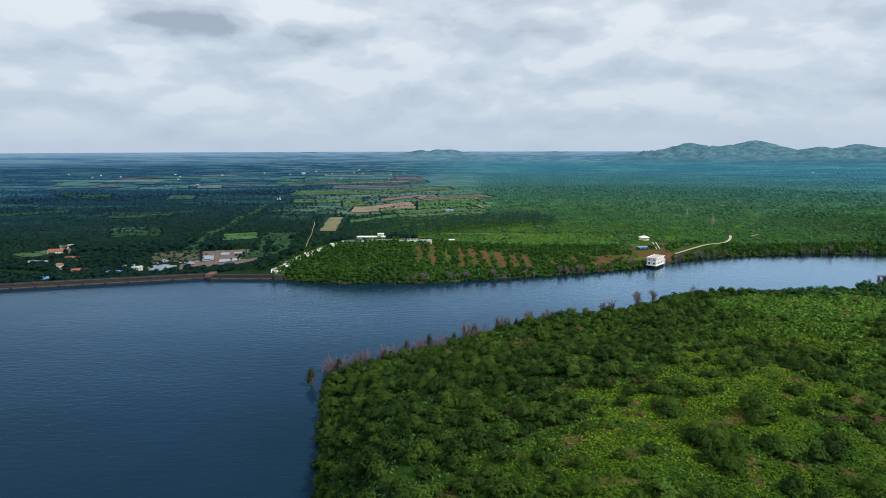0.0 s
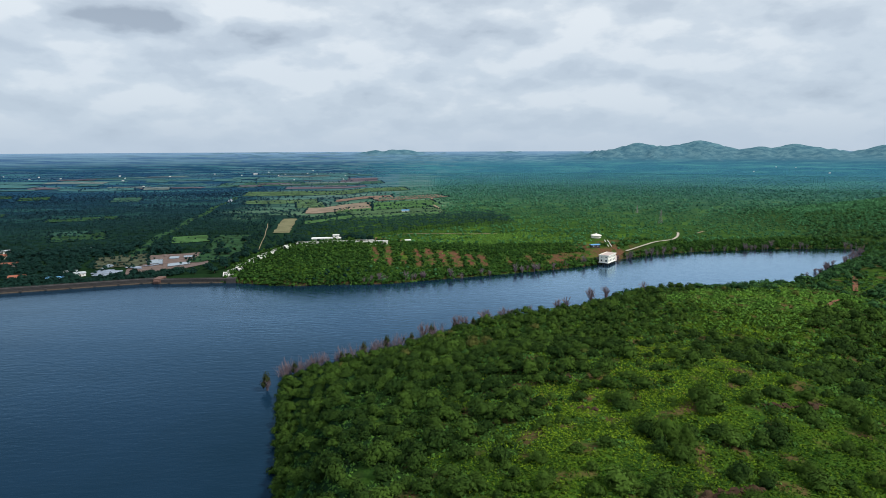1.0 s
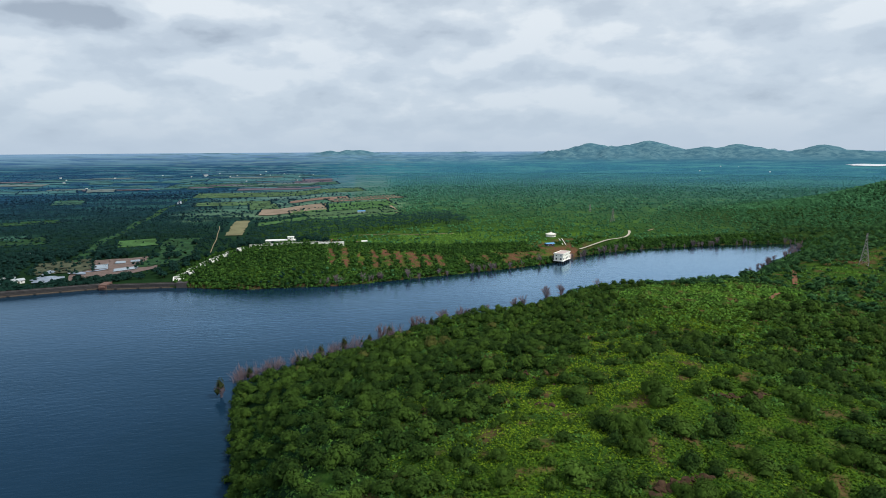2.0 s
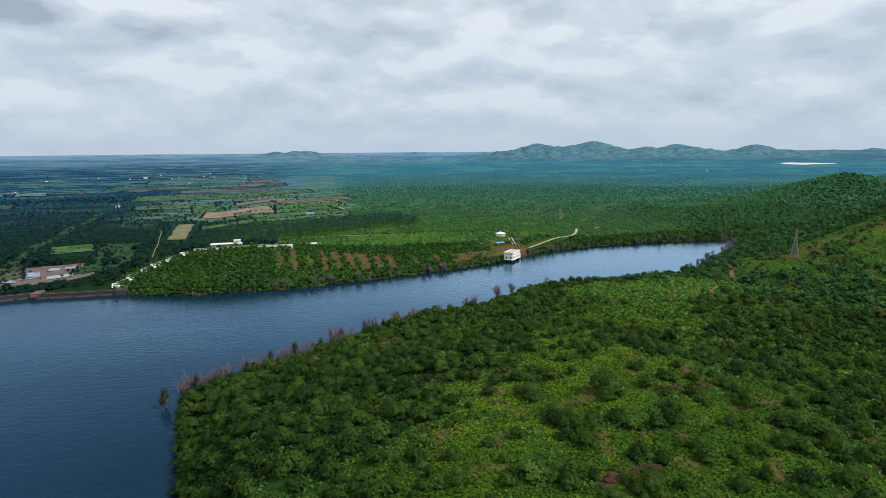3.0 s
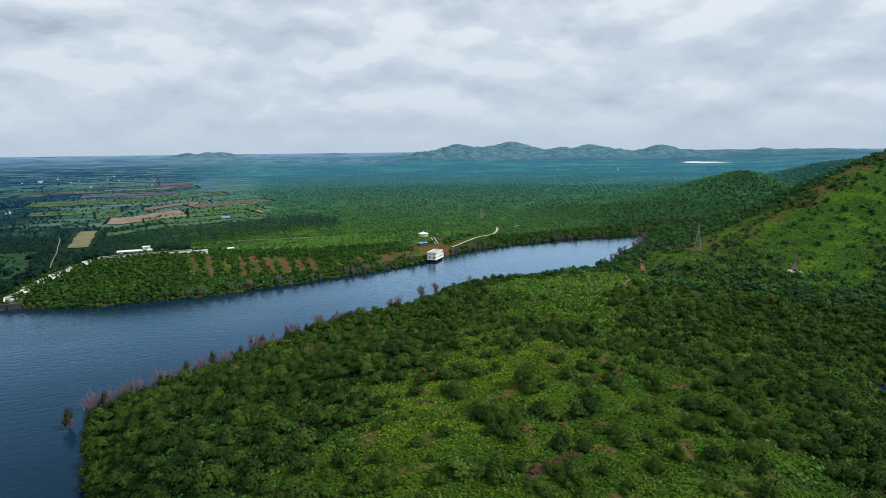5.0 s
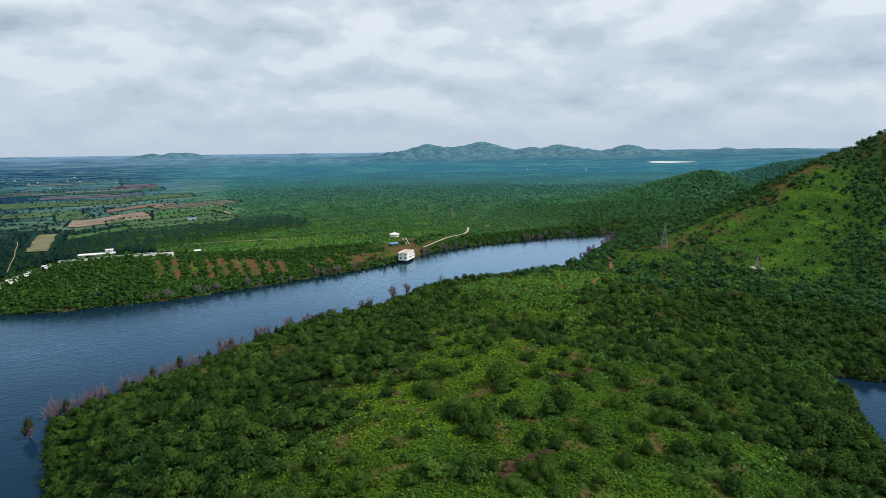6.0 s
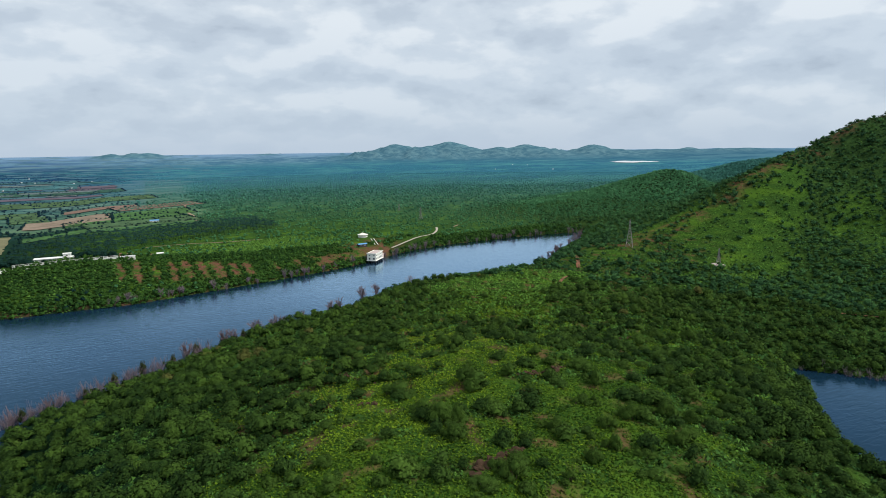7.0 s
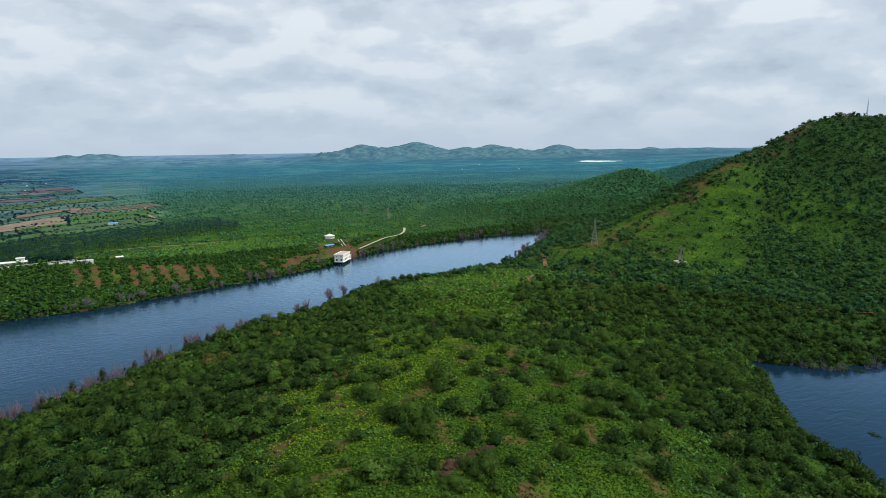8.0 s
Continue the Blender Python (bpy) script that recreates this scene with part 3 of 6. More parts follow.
M_REED = plain("reeds_olive_grey", (0.075, 0.085, 0.055), 0.5, 0.1, rough=0.95, spec=0.03)
M_DIRT = plain("dirt_track", (0.29, 0.22, 0.15), 0.25, 0.3, rough=0.95, spec=0.03)
M_REDPATH = plain("red_earth_path", (0.20, 0.100, 0.062), 0.3, 0.3, rough=0.95, spec=0.03)
M_MUD = plain("pond_bank_mud", (0.14, 0.098, 0.085), 0.5, 0.15, rough=0.9)
FIELD_PLAN = [
    # middle x, y, length, width, turn, soil, label
    (-170, 896, 22, 168, 6, M_TAN, "dry yellow stubble field beside the palms"),
    (-112, 1112, 118, 118, 4, M_BARE, "bare brown ploughed field with a straight edge"),
    (-76, 1300, 122, 62, 6, M_PINK, "pinkish ploughed strip between green plots"),
    (20, 1262, 150, 80, 14, M_PINK, "reddish orchard plot planted in rows"),
    (8, 1126, 122, 96, 8, M_CROP, "bright green crop field"),
    (-6, 992, 150, 84, 14, M_CROP2, "pale green crop field with young plants"),
    (-180, 1212, 52, 110, 10, M_CROP2, "pale green field strip"),
    (-291, 1850, 480, 150, 6, M_FARM, "wide green fields in strips"),
    (-181, 1520, 400, 130, 6, M_CROP2, "long pale green farm strip"),
    (-253, 1291, 149, 80, 8, M_CROP2, "pale green crop field before ploughed land"),
    (-32, 1062, 160, 62, 8, M_CROP, "bright green crop field below the brown plot"),
    (-40, 938, 216, 46, 8, M_CROP, "bright green strip of young crops beside the palms"),
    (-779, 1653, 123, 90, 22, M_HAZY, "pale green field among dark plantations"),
    (-606, 1368, 57, 110, 20, M_FARM, "small bright green field among dark plantations"),
    (-732, 1045, 112, 50, 28, M_MEADOW, "rough green clearing in strips among dark groves"),
    (-519, 1006, 102, 50, 24, M_MEADOW, "rough green clearing in the plantation"),
    (-451, 835, 44, 44, 24, M_FARM, "small pale plot among dark trees"),
    (-909, 1432, 34, 80, 28, M_MEADOW, "small bright plot among dark plantations"),
    (-667, 1690, 64, 90, 20, M_HAZY_TAN, "tan stubble plot among dark plantations"),
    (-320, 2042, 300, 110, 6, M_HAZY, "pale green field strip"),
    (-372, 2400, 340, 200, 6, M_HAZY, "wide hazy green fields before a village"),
    (-205, 1690, 220, 60, 6, M_HAZY_RED, "ploughed strip between green farm fields"),
    (-268, 770, 42, 58, 18, M_CROP, "pale grassy plot among trees"),
    (-445, 640, 46, 36, 35, M_CROP2, "grassy clearing beside a red-roofed house"),
    (-420, 800, 60, 70, 25, M_MEADOW, "rough green clearing in the plantation"),
    (-819, 1393, 60, 80, 25, M_MEADOW, "green farm plot among dark trees"),
    (-372, 1900, 140, 60, 10, M_FARM, "green field strip"),
    (-287, 622, 46, 72, 20, M_REED, "pale reedy clearing below the dam"),
    (-205, 700, 40, 200, 8, M_MEADOW, "green meadow below the garden hill"),
]
far_rng = np.random.RandomState(77)
FAR_PLOTS = []  # middle x, y, length, width of small farm plots further out
for _ in range(70):
    b_, d_ = -41 + 38 * far_rng.rand(), 1750 + 620 * far_rng.rand()
    FAR_PLOTS.append((*polar(b_, d_), 50 + 170 * far_rng.rand() ** 2, (26 + 50 * far_rng.rand()) * d_ / 2000))
STREAM = [(-280, 640), (-296, 680), (-304, 740), (-322, 802), (-318, 880), (-341, 980), (-343, 1080), (-370, 1207), (-366, 1330), (-382, 1420)]
TRACKS = [
    ([(71, 1318), (62, 1086), (70, 1032), (66, 931)], 4.5, M_DIRT, "sandy farm track along the orchard's edge"),
    ([(-203, 922), (-194, 880), (-188, 839), (-178, 790), (-171, 740), (-161, 678)], 0.8, M_DIRT, "winding sandy footpath through the meadow"),
    ([(231, 580), (246, 590), (266, 604), (282, 613), (297, 627), (311, 643), (328, 669), (340, 692), (343, 700)], 2.8, M_ROAD, "pale lakeside road curving uphill"),
    ([(-4, 706), (30, 684), (74, 668), (113, 671)], 2.4, M_DIRT, "sandy track along the back of the glade"),
    (STREAM, 11.0, M_MEADOW, "rough green strip along a stream bed"),
    ([(361, 691), (371, 699), (380, 706)], 3.0, M_DIRT, "short dirt track through the woodland"),
    ([(347, 188), (353, 180), (360, 172), (371, 166), (382, 161)], 2.0, M_REDPATH, "short red earth path in the scrubby valley"),
    ([(310, 373), (296, 355), (286, 342)], 3.0, M_REDPATH, "short red earth path on the saddle"),
    ([(256, 317), (246, 310), (236, 300)], 2.2, M_REDPATH, "red earth footpath between bushes on the saddle"),
]
CLEARINGS += [quad(f[0], f[1] - 9, f[2] + 12, f[3] + 30, f[4]) for f in FIELD_PLAN]
CLEARINGS += [quad(a, b - 20, c + 10, d + 60, 8) for a, b, c, d in FAR_PLOTS]
CLEARINGS += [quad(-371, 1315, 20, 130, 12), quad(-235, 612, 76, 108, 18), quad(-276, 566, 48, 62, 20), quad(-70, 585, 50, 26, 0), quad(-54, 556, 110, 12, 3), quad(215, 618, 22, 40, 0), quad(-405, 545, 130, 14, -16), quad(-426, 646, 26, 26, 0), quad(208, 572, 30, 24, 0)]
LANES += [(t[0], t[1] / 2 + (4.5 if t[2] is M_ROAD else 2.5)) for t in TRACKS]


def drape(name, poly, mat, label, category, lift=0.3, n=10, waver=1.2):
    """A plot laid on the ground."""
    n = int(min(60, max(n, max(math.dist(poly[0], poly[1]), math.dist(poly[1], poly[2])) / 12)))
    u, v = np.meshgrid(np.linspace(0, 1, n), np.linspace(0, 1, n), indexing="ij")
    a, b, c, d = [np.array(p) for p in poly]
    q = (a * ((1 - u) * (1 - v))[..., None] + b * (u * (1 - v))[..., None] + c * (u * v)[..., None] + d * ((1 - u) * v)[..., None]).reshape(-1, 2)
    q = q + waver * np.stack([wave(q[:, 0], q[:, 1], 12 + 24 * (waver < 3), 61), wave(q[:, 0], q[:, 1], 12 + 24 * (waver < 3), 62)], 1)
    z = land(q[:, 0], q[:, 1]) + lift
    i, j = np.meshgrid(np.arange(n - 1), np.arange(n - 1), indexing="ij")
    k = (i * n + j).ravel()
    f = np.stack([k, k + n, k + n + 1, k + 1], 1)
    me = mesh_from(name, np.column_stack([q, z]), f, mat, smooth_shade=True)
    return tagged(new(name, me), label, category, kind="structure")


def ribbon(name, line, width, mat, label, lift=0.35):
    """A track along a smoothed line."""
    p = np.array(line, float)
    for _ in range(3):
        p = np.concatenate([p[:1], np.stack([0.75 * p[:-1] + 0.25 * p[1:], 0.25 * p[:-1] + 0.75 * p[1:]], 1).reshape(-1, 2), p[-1:]])
    t = np.gradient(p, axis=0)
    t /= np.linalg.norm(t, axis=1)[:, None]
    nrm = np.stack([-t[:, 1], t[:, 0]], 1)
    w = width / 2 * (1 + 0.15 * wave(p[:, 0], p[:, 1], 15, 63))[:, None]
    a, b = p + nrm * w, p - nrm * w
    za = np.maximum(land(a[:, 0], a[:, 1]), land(b[:, 0], b[:, 1])) + lift
    V = np.concatenate([np.column_stack([a, za]), np.column_stack([b, za])])
    n = len(p)
    k = np.arange(n - 1)
    f = np.stack([k, k + 1, k + 1 + n, k + n], 1)
    me = mesh_from(name, V, f[:, ::-1], mat)
    return tagged(new(name, me), label, "track", kind="structure")


for cx, cy, ln, wd, turn, soil, text in FIELD_PLAN:
    drape("field", quad(cx, cy, ln, wd, turn), soil, text, "field", lift=0.45 + 0.0004 * cy, n=16, waver=6.0 if soil in (M_MEADOW, M_REED, M_FARM, M_HAZY, M_CROP2) else 2.5)
for i, (cx, cy, ln, wd) in enumerate(FAR_PLOTS):
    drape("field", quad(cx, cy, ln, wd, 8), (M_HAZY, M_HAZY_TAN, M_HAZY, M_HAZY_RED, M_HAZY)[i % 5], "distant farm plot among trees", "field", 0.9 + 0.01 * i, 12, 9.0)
for line, wd, soil, text in TRACKS:
    ribbon("track", line, wd, soil, text)


# ---- plants ----
def ico(rng, jag, rough=False):
    """A lumpy core of twenty faces, or of eight."""
    if rough:
        v = np.array([(1, 0, 0), (-1, 0, 0), (0, 1, 0), (0, -1, 0), (0, 0, 1), (0, 0, -1)], float)
        f = np.array([(0, 2, 4), (2, 1, 4), (1, 3, 4), (3, 0, 4), (2, 0, 5), (1, 2, 5), (3, 1, 5), (0, 3, 5)])
        return v * (1.15 - jag * rng.rand(6, 1)), f
    bm = bmesh.new()
    bmesh.ops.create_icosphere(bm, subdivisions=1, radius=1.0)
    v = np.array([w.co for w in bm.verts])
    f = np.array([[w.index for w in p.verts] for p in bm.faces])
    bm.free()
    return v * (1 - jag * rng.rand(len(v), 1)), f


def crown(seed, lobes, leaves, leaf, tall=1.0, core=True, spread=0.55, rough=False, lift=0.5):
    """A crown of radius about 1 standing on z = 0: lumpy lobes set with loose leaf sprays, so that the outline is uneven and has gaps."""
    rng = np.random.RandomState(seed)
    V, F, N, n = [], [], [], 0
    up = np.array([0, 0, 1.0])
    for i in range(lobes):
        a, q = 6.283 * (i + 0.6 * rng.rand()) / lobes, spread * math.sqrt(rng.rand()) if i else 0.0
        r = (0.62 if i == 0 else 0.34 + 0.22 * rng.rand()) if lobes > 1 else 0.85
        c = np.array([q * math.cos(a), q * math.sin(a), tall * (0.62 + 0.35 * rng.rand() - 0.35 * q)])
        squash = np.array([1, 1, 0.85 * min(1.25, tall)])
        if core:
            v, f = ico(rng, 0.35, rough)
            V.append(v * r * 0.80 * squash + c)
            N.append(v + 0.5 * (c - up * 0.4 * tall) + 0.4 * up)
            F.append(f + n)
            n += len(v)
        k = max(3, int(leaves * (r / 0.5) ** 2 / lobes)) if leaves else 3
        if leaves < 0:
            continue
        d = rng.normal(size=(k, 3))
        d[:, 2] = np.where(d[:, 2] < -0.3, -d[:, 2], d[:, 2])
        d /= np.linalg.norm(d, axis=1)[:, None]
        p = c + d * r * squash * (0.86 + 0.30 * rng.rand(k, 1))
        nrm = d + 0.38 * rng.normal(size=(k, 3)) + np.array([0, 0, lift])
        nrm /= np.linalg.norm(nrm, axis=1)[:, None]
        u = np.cross(nrm, rng.normal(size=(k, 3)))
        u /= np.linalg.norm(u, axis=1)[:, None]
        w = np.cross(nrm, u)
        s = leaf * (0.6 + 0.8 * rng.rand(k, 1))
        tri = np.stack([p - u * s - w * s * 0.5, p + u * s - w * s * 0.6 * rng.rand(k, 1), p + w * s * (0.8 + 0.5 * rng.rand(k, 1))], 1).reshape(-1, 3)
        V.append(tri)
        N.append(np.repeat(d + 0.5 * (c - up * 0.4 * tall) + 0.45 * up + 0.24 * rng.normal(size=(k, 3)), 3, axis=0))
        F.append(np.arange(3 * k).reshape(-1, 3) + n)
        n += 3 * k
    V, N = np.concatenate(V), np.concatenate(N)
    V[:, 2] = np.maximum(V[:, 2], -0.05)
    return V, np.concatenate(F), N / np.linalg.norm(N, axis=1)[:, None]


def spread_plants(name, pts, size, tint, kinds, mat, label, category, seed, tallness=0.25):
    """Many plants joined into one object: each a turned and scaled copy of one of the kinds."""
    rng = np.random.RandomState(seed)
    x, y = pts[:, 0], pts[:, 1]
    z = land(x, y) - 0.15 * size
    pick = rng.randint(len(kinds), size=len(x))
    VV, FF, TT, NN, n = [], [], [], [], 0
    for k, (v, f, nr) in enumerate(kinds):
        w = np.where(pick == k)[0]
        if not len(w):
            continue
        a = rng.rand(len(w)) * 6.283
        ca, sa, s = np.cos(a)[:, None], np.sin(a)[:, None], size[w][:, None]
        t = 1 + tallness * (rng.rand(len(w), 1) * 2 - 1)
        px = (v[None, :, 0] * ca - v[None, :, 1] * sa) * s + x[w][:, None]
        py = (v[None, :, 0] * sa + v[None, :, 1] * ca) * s + y[w][:, None]
        pz = v[None, :, 2] * s * t + z[w][:, None]
        VV.append(np.stack([px, py, pz], -1).reshape(-1, 3))
        FF.append((f[None] + (np.arange(len(w)) * len(v))[:, None, None] + n).reshape(-1, 3))
        TT.append(np.repeat(tint[w], len(v)))
        NN.append(np.stack([nr[None, :, 0] * ca - nr[None, :, 1] * sa, nr[None, :, 0] * sa + nr[None, :, 1] * ca, nr[None, :, 2] + 0 * ca], -1).reshape(-1, 3))
        n += len(w) * len(v)
    V = np.concatenate(VV)
    attrs = [("tint", np.concatenate(TT)), ("lean", np.concatenate(NN))]
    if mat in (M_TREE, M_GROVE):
        attrs.append(("outer", haze_zone(V[:, 0], V[:, 1])))
    me = mesh_from(name, V, np.concatenate(FF), mat, attrs)
    return tagged(new(name, me), label, category, kind="stuff")


def scatter(seed, r0, r1, gap, a0=-43.0, a1=70.0, jitter=0.85):
    """Points on jittered rings with a gap that may grow outward."""
    rng = np.random.RandomState(seed)
    out, r = [], r0
    while r < r1:
        g = gap(r) if callable(gap) else gap
        n = int(radians(a1 - a0) * r / g)
        a = radians(a0) + (np.arange(n) + 0.5 + jitter * (rng.rand(n) - 0.5) * 1.6) * g / r
        q = r + jitter * g * (rng.rand(n) - 0.5) * 1.6
        out.append(np.stack([q * np.sin(a), q * np.cos(a)], 1))
        r += g
    return np.concatenate(out)


def clear_of(x, y):
    keep = np.ones(np.shape(x), bool)
    for poly in CLEARINGS:
        keep &= ~inside(x, y, poly)
    for line, w in LANES:
        keep &= seg_dist(x, y, line)[0] > w
    return keep


def on_point(x, y):
    return (np.hypot(x, y) < 640) & (seg_dist(x, y, POINT_RIDGE)[0] < 230) & (y < 480 + 0.35 * np.maximum(x - 250, 0))


def plant_point():
    """Scrub, bushes and tufted grass on the near point."""
    p = scatter(11, 60, 640, lambda r: 3.7 + 0.0026 * r, -25, 72)
    fringe = scatter(10, 150, 640, 2.4, -25, 72)
    p = np.concatenate([p, fringe[np.abs(shore(fringe[:, 0], fringe[:, 1]) - 1.2) < 2.2]])
    x, y = p.T
    rng = np.random.RandomState(12)
    s, g = shore(x, y), grass_zone(x, y)
    r = seg_dist(x, y, POINT_RIDGE)[0]
    thick = np.clip(1.0 - 0.96 * g, 0, 1) * (0.95 + 0.2 * wave(x, y, 60, 31))
    keep = on_point(x, y) & (s > -0.8) & (rng.rand(len(x)) < thick)
    p, g = p[keep], g[keep]
    x, y = p.T
    size = (1.6 + 2.5 * rng.rand(len(x)) ** 1.9) * (1 - 0.35 * g * rng.rand(len(x)))
    tint = np.clip(0.30 + 0.25 * wave(x, y, 40, 33) + 0.28 * rng.normal(size=len(x)), 0, 1)
    d = np.hypot(x, y)
    # the range term darkens close scrub to imitate the lens's vignetting
    tint = np.clip(tint - 0.10 + 0.20 * smooth(150, 300, d) - 0.16 * smooth(100, 170, x) * smooth(260, 190, y), 0, 1)
    near = d < 250
    spread_plants("scrub", p[near], size[near], tint[near], [crown(40 + i, 7, 330, 0.088, 0.95, rough=True, lift=0.25) for i in range(6)], M_SCRUB, "dense dark green scrub covering the near hillside", "scrub", 1)
    size = size * np.where(near, 1.0, 0.8 + 0.4 * smooth(-0.3, 0.6, wave(x, y, 35, 42)))
    mid, far = ~near & (d < 400), d >= 400
    spread_plants("scrub", p[mid], size[mid], tint[mid], [crown(150 + i, 5, 125, 0.125, 0.95, rough=True, lift=0.3) for i in range(5)], M_SCRUB, "dark green scrub along the shore and behind the hilltop", "scrub", 5)
    spread_plants("scrub", p[far], size[far], tint[far], [crown(50 + i, 3, 36, 0.20, 0.95, rough=True, lift=0.35) for i in range(5)], M_HAZED_HILL, "dark green scrub and small trees on the saddle", "scrub", 2)
    q = scatter(14, 75, 330, 2.3, 0, 66)
    x, y = q.T
    q = q[on_point(x, y) & (shore(x, y) > 4) & (rng.rand(len(x)) < 0.16 + 0.2 * wave(x, y, 26, 36)) & (grass_zone(x, y) > 0.25)]
    x, y = q.T
    spread_plants("shrubs", q, 0.35 + 0.75 * rng.rand(len(x)) ** 2, np.clip(0.45 + 0.2 * rng.normal(size=len(x)), 0, 0.9), [crown(64 + i, 2, 30, 0.24, 1.0, core=False) for i in range(4)], M_SCRUB, "low green shrubs dotted through the grass", "shrubs", 8)
    q = scatter(13, 70, 345, lambda r: 0.44 + 0.0010 * r, 0, 62)
    x, y = q.T
    keep = on_point(x, y) & (shore(x, y) > 3) & (rng.rand(len(x)) < 0.15 + 0.8 * grass_zone(x, y)) & (rng.rand(len(x)) > 0.85 * soil_zone(x, y))
    q = q[keep]
    x, y = q.T
    size = (0.24 + 0.24 * rng.rand(len(x))) * (1 + 0.5 * smooth(180, 330, np.hypot(x, y)))
    tint = np.clip(0.12 - 0.12 * smooth(50, 100, x) * smooth(190, 120, y) + 0.58 * smooth(70, 12, seg_dist(x, y, CROWN)[0] + 18 * wave(x, y, 60, 39)) + 0.26 * wave(x, y, 24, 35) + 0.17 * rng.normal(size=len(x)), 0, 1)
    spread_plants("grass", q, size, tint, [crown(60 + i, 1, 0, 0.66, 0.55, core=False, lift=0.6) for i in range(8)], M_GRASS, "bright green tufted grass on the open hilltop", "grass", 3)


def plant_undergrowth():
    """Knee-high growth that covers the ground between the bushes on the saddle, the valley and the mountain."""
    rng = np.random.RandomState(17)
    p = np.concatenate([scatter(18, 60, 232, 1.15, -25, 72), scatter(19, 230, 1010, lambda r: 1.6 + 0.0024 * (r - 230), 5, 70)])
    x, y = p.T
    m = seg_dist(x, y, MOUNTAIN)[0]
    keep = (shore(x, y) > -0.3) & (on_point(x, y) | (m < 330)) & ~(beyond(x, y) & (m > 25)) & (y < 470 + 0.35 * np.maximum(x - 250, 0) + 200 * (x > 420)) & (rng.rand(len(x)) < np.where(grass_zone(x, y) < 0.6, 1.0, smooth(225, 335, np.hypot(x, y)))) & (rng.rand(len(x)) < 0.95 - 0.6 * soil_zone(x, y))
    p = p[keep]
    x, y = p.T
    g = grass_zone(x, y)
    flank = smooth(400, 520, np.hypot(x, y)) * g
    size = (0.7 + 0.6 * rng.rand(len(x))) * (1 + 0.0006 * np.hypot(x, y)) * (1 - 0.3 * flank) * np.where(np.hypot(x, y) < 231, 0.7, 1.0)
    tint = np.clip(0.18 - 0.1 * smooth(100, 170, x) * smooth(280, 190, y) + 0.72 * g + (0.2 - 0.08 * flank) * wave(x, y, 30, 38) + (0.18 - 0.10 * flank) * rng.normal(size=len(x)), 0, 1)
    spread_plants("undergrowth", p, size * 0.85, tint, [crown(166 + i, 1, 0, 0.52, 0.6, core=False, lift=0.6) for i in range(8)], M_HILLGRASS, "green knee-high undergrowth covering saddle and mountain", "undergrowth", 9)


def plant_mountain():
    p = scatter(15, 330, 1300, lambda r: 4.9 + 0.0045 * (r - 330), 36, 70)
    x, y = p.T
    rng = np.random.RandomState(16)
    m, top = seg_dist(x, y, MOUNTAIN)
    g = grass_zone(x, y)
    keep = (~on_point(x, y)) & (m < 420) & (shore(x, y) > -0.8) & (rng.rand(len(x)) < 0.97 - (0.78 - 0.3 * smooth(0.0, 0.7, wave(x, y, 50, 43))) * g) & ((m < 60) | (np.hypot(x, y) < 1000))
    p, g = p[keep], g[keep]
    x, y = p.T
    size = (1.7 + 3.0 * rng.rand(len(x)) ** 1.8) * (1 + 0.15 * g)
    tint = np.clip(0.50 - 0.40 * g + 0.20 * smooth(51, 47, np.degrees(np.arctan2(x, y))) - 0.22 * smooth(55, 60, np.degrees(np.arctan2(x, y))) + 0.22 * wave(x, y, 60, 37) + 0.22 * rng.normal(size=len(x)), 0, 0.85)
    spread_plants("scrub", p, size, tint, [crown(70 + i, 3, 40, 0.19, 0.95, rough=True, lift=0.35) for i in range(5)], M_HAZED_HILL, "dark green scrub scattered over the steep mountain flank", "scrub", 4)


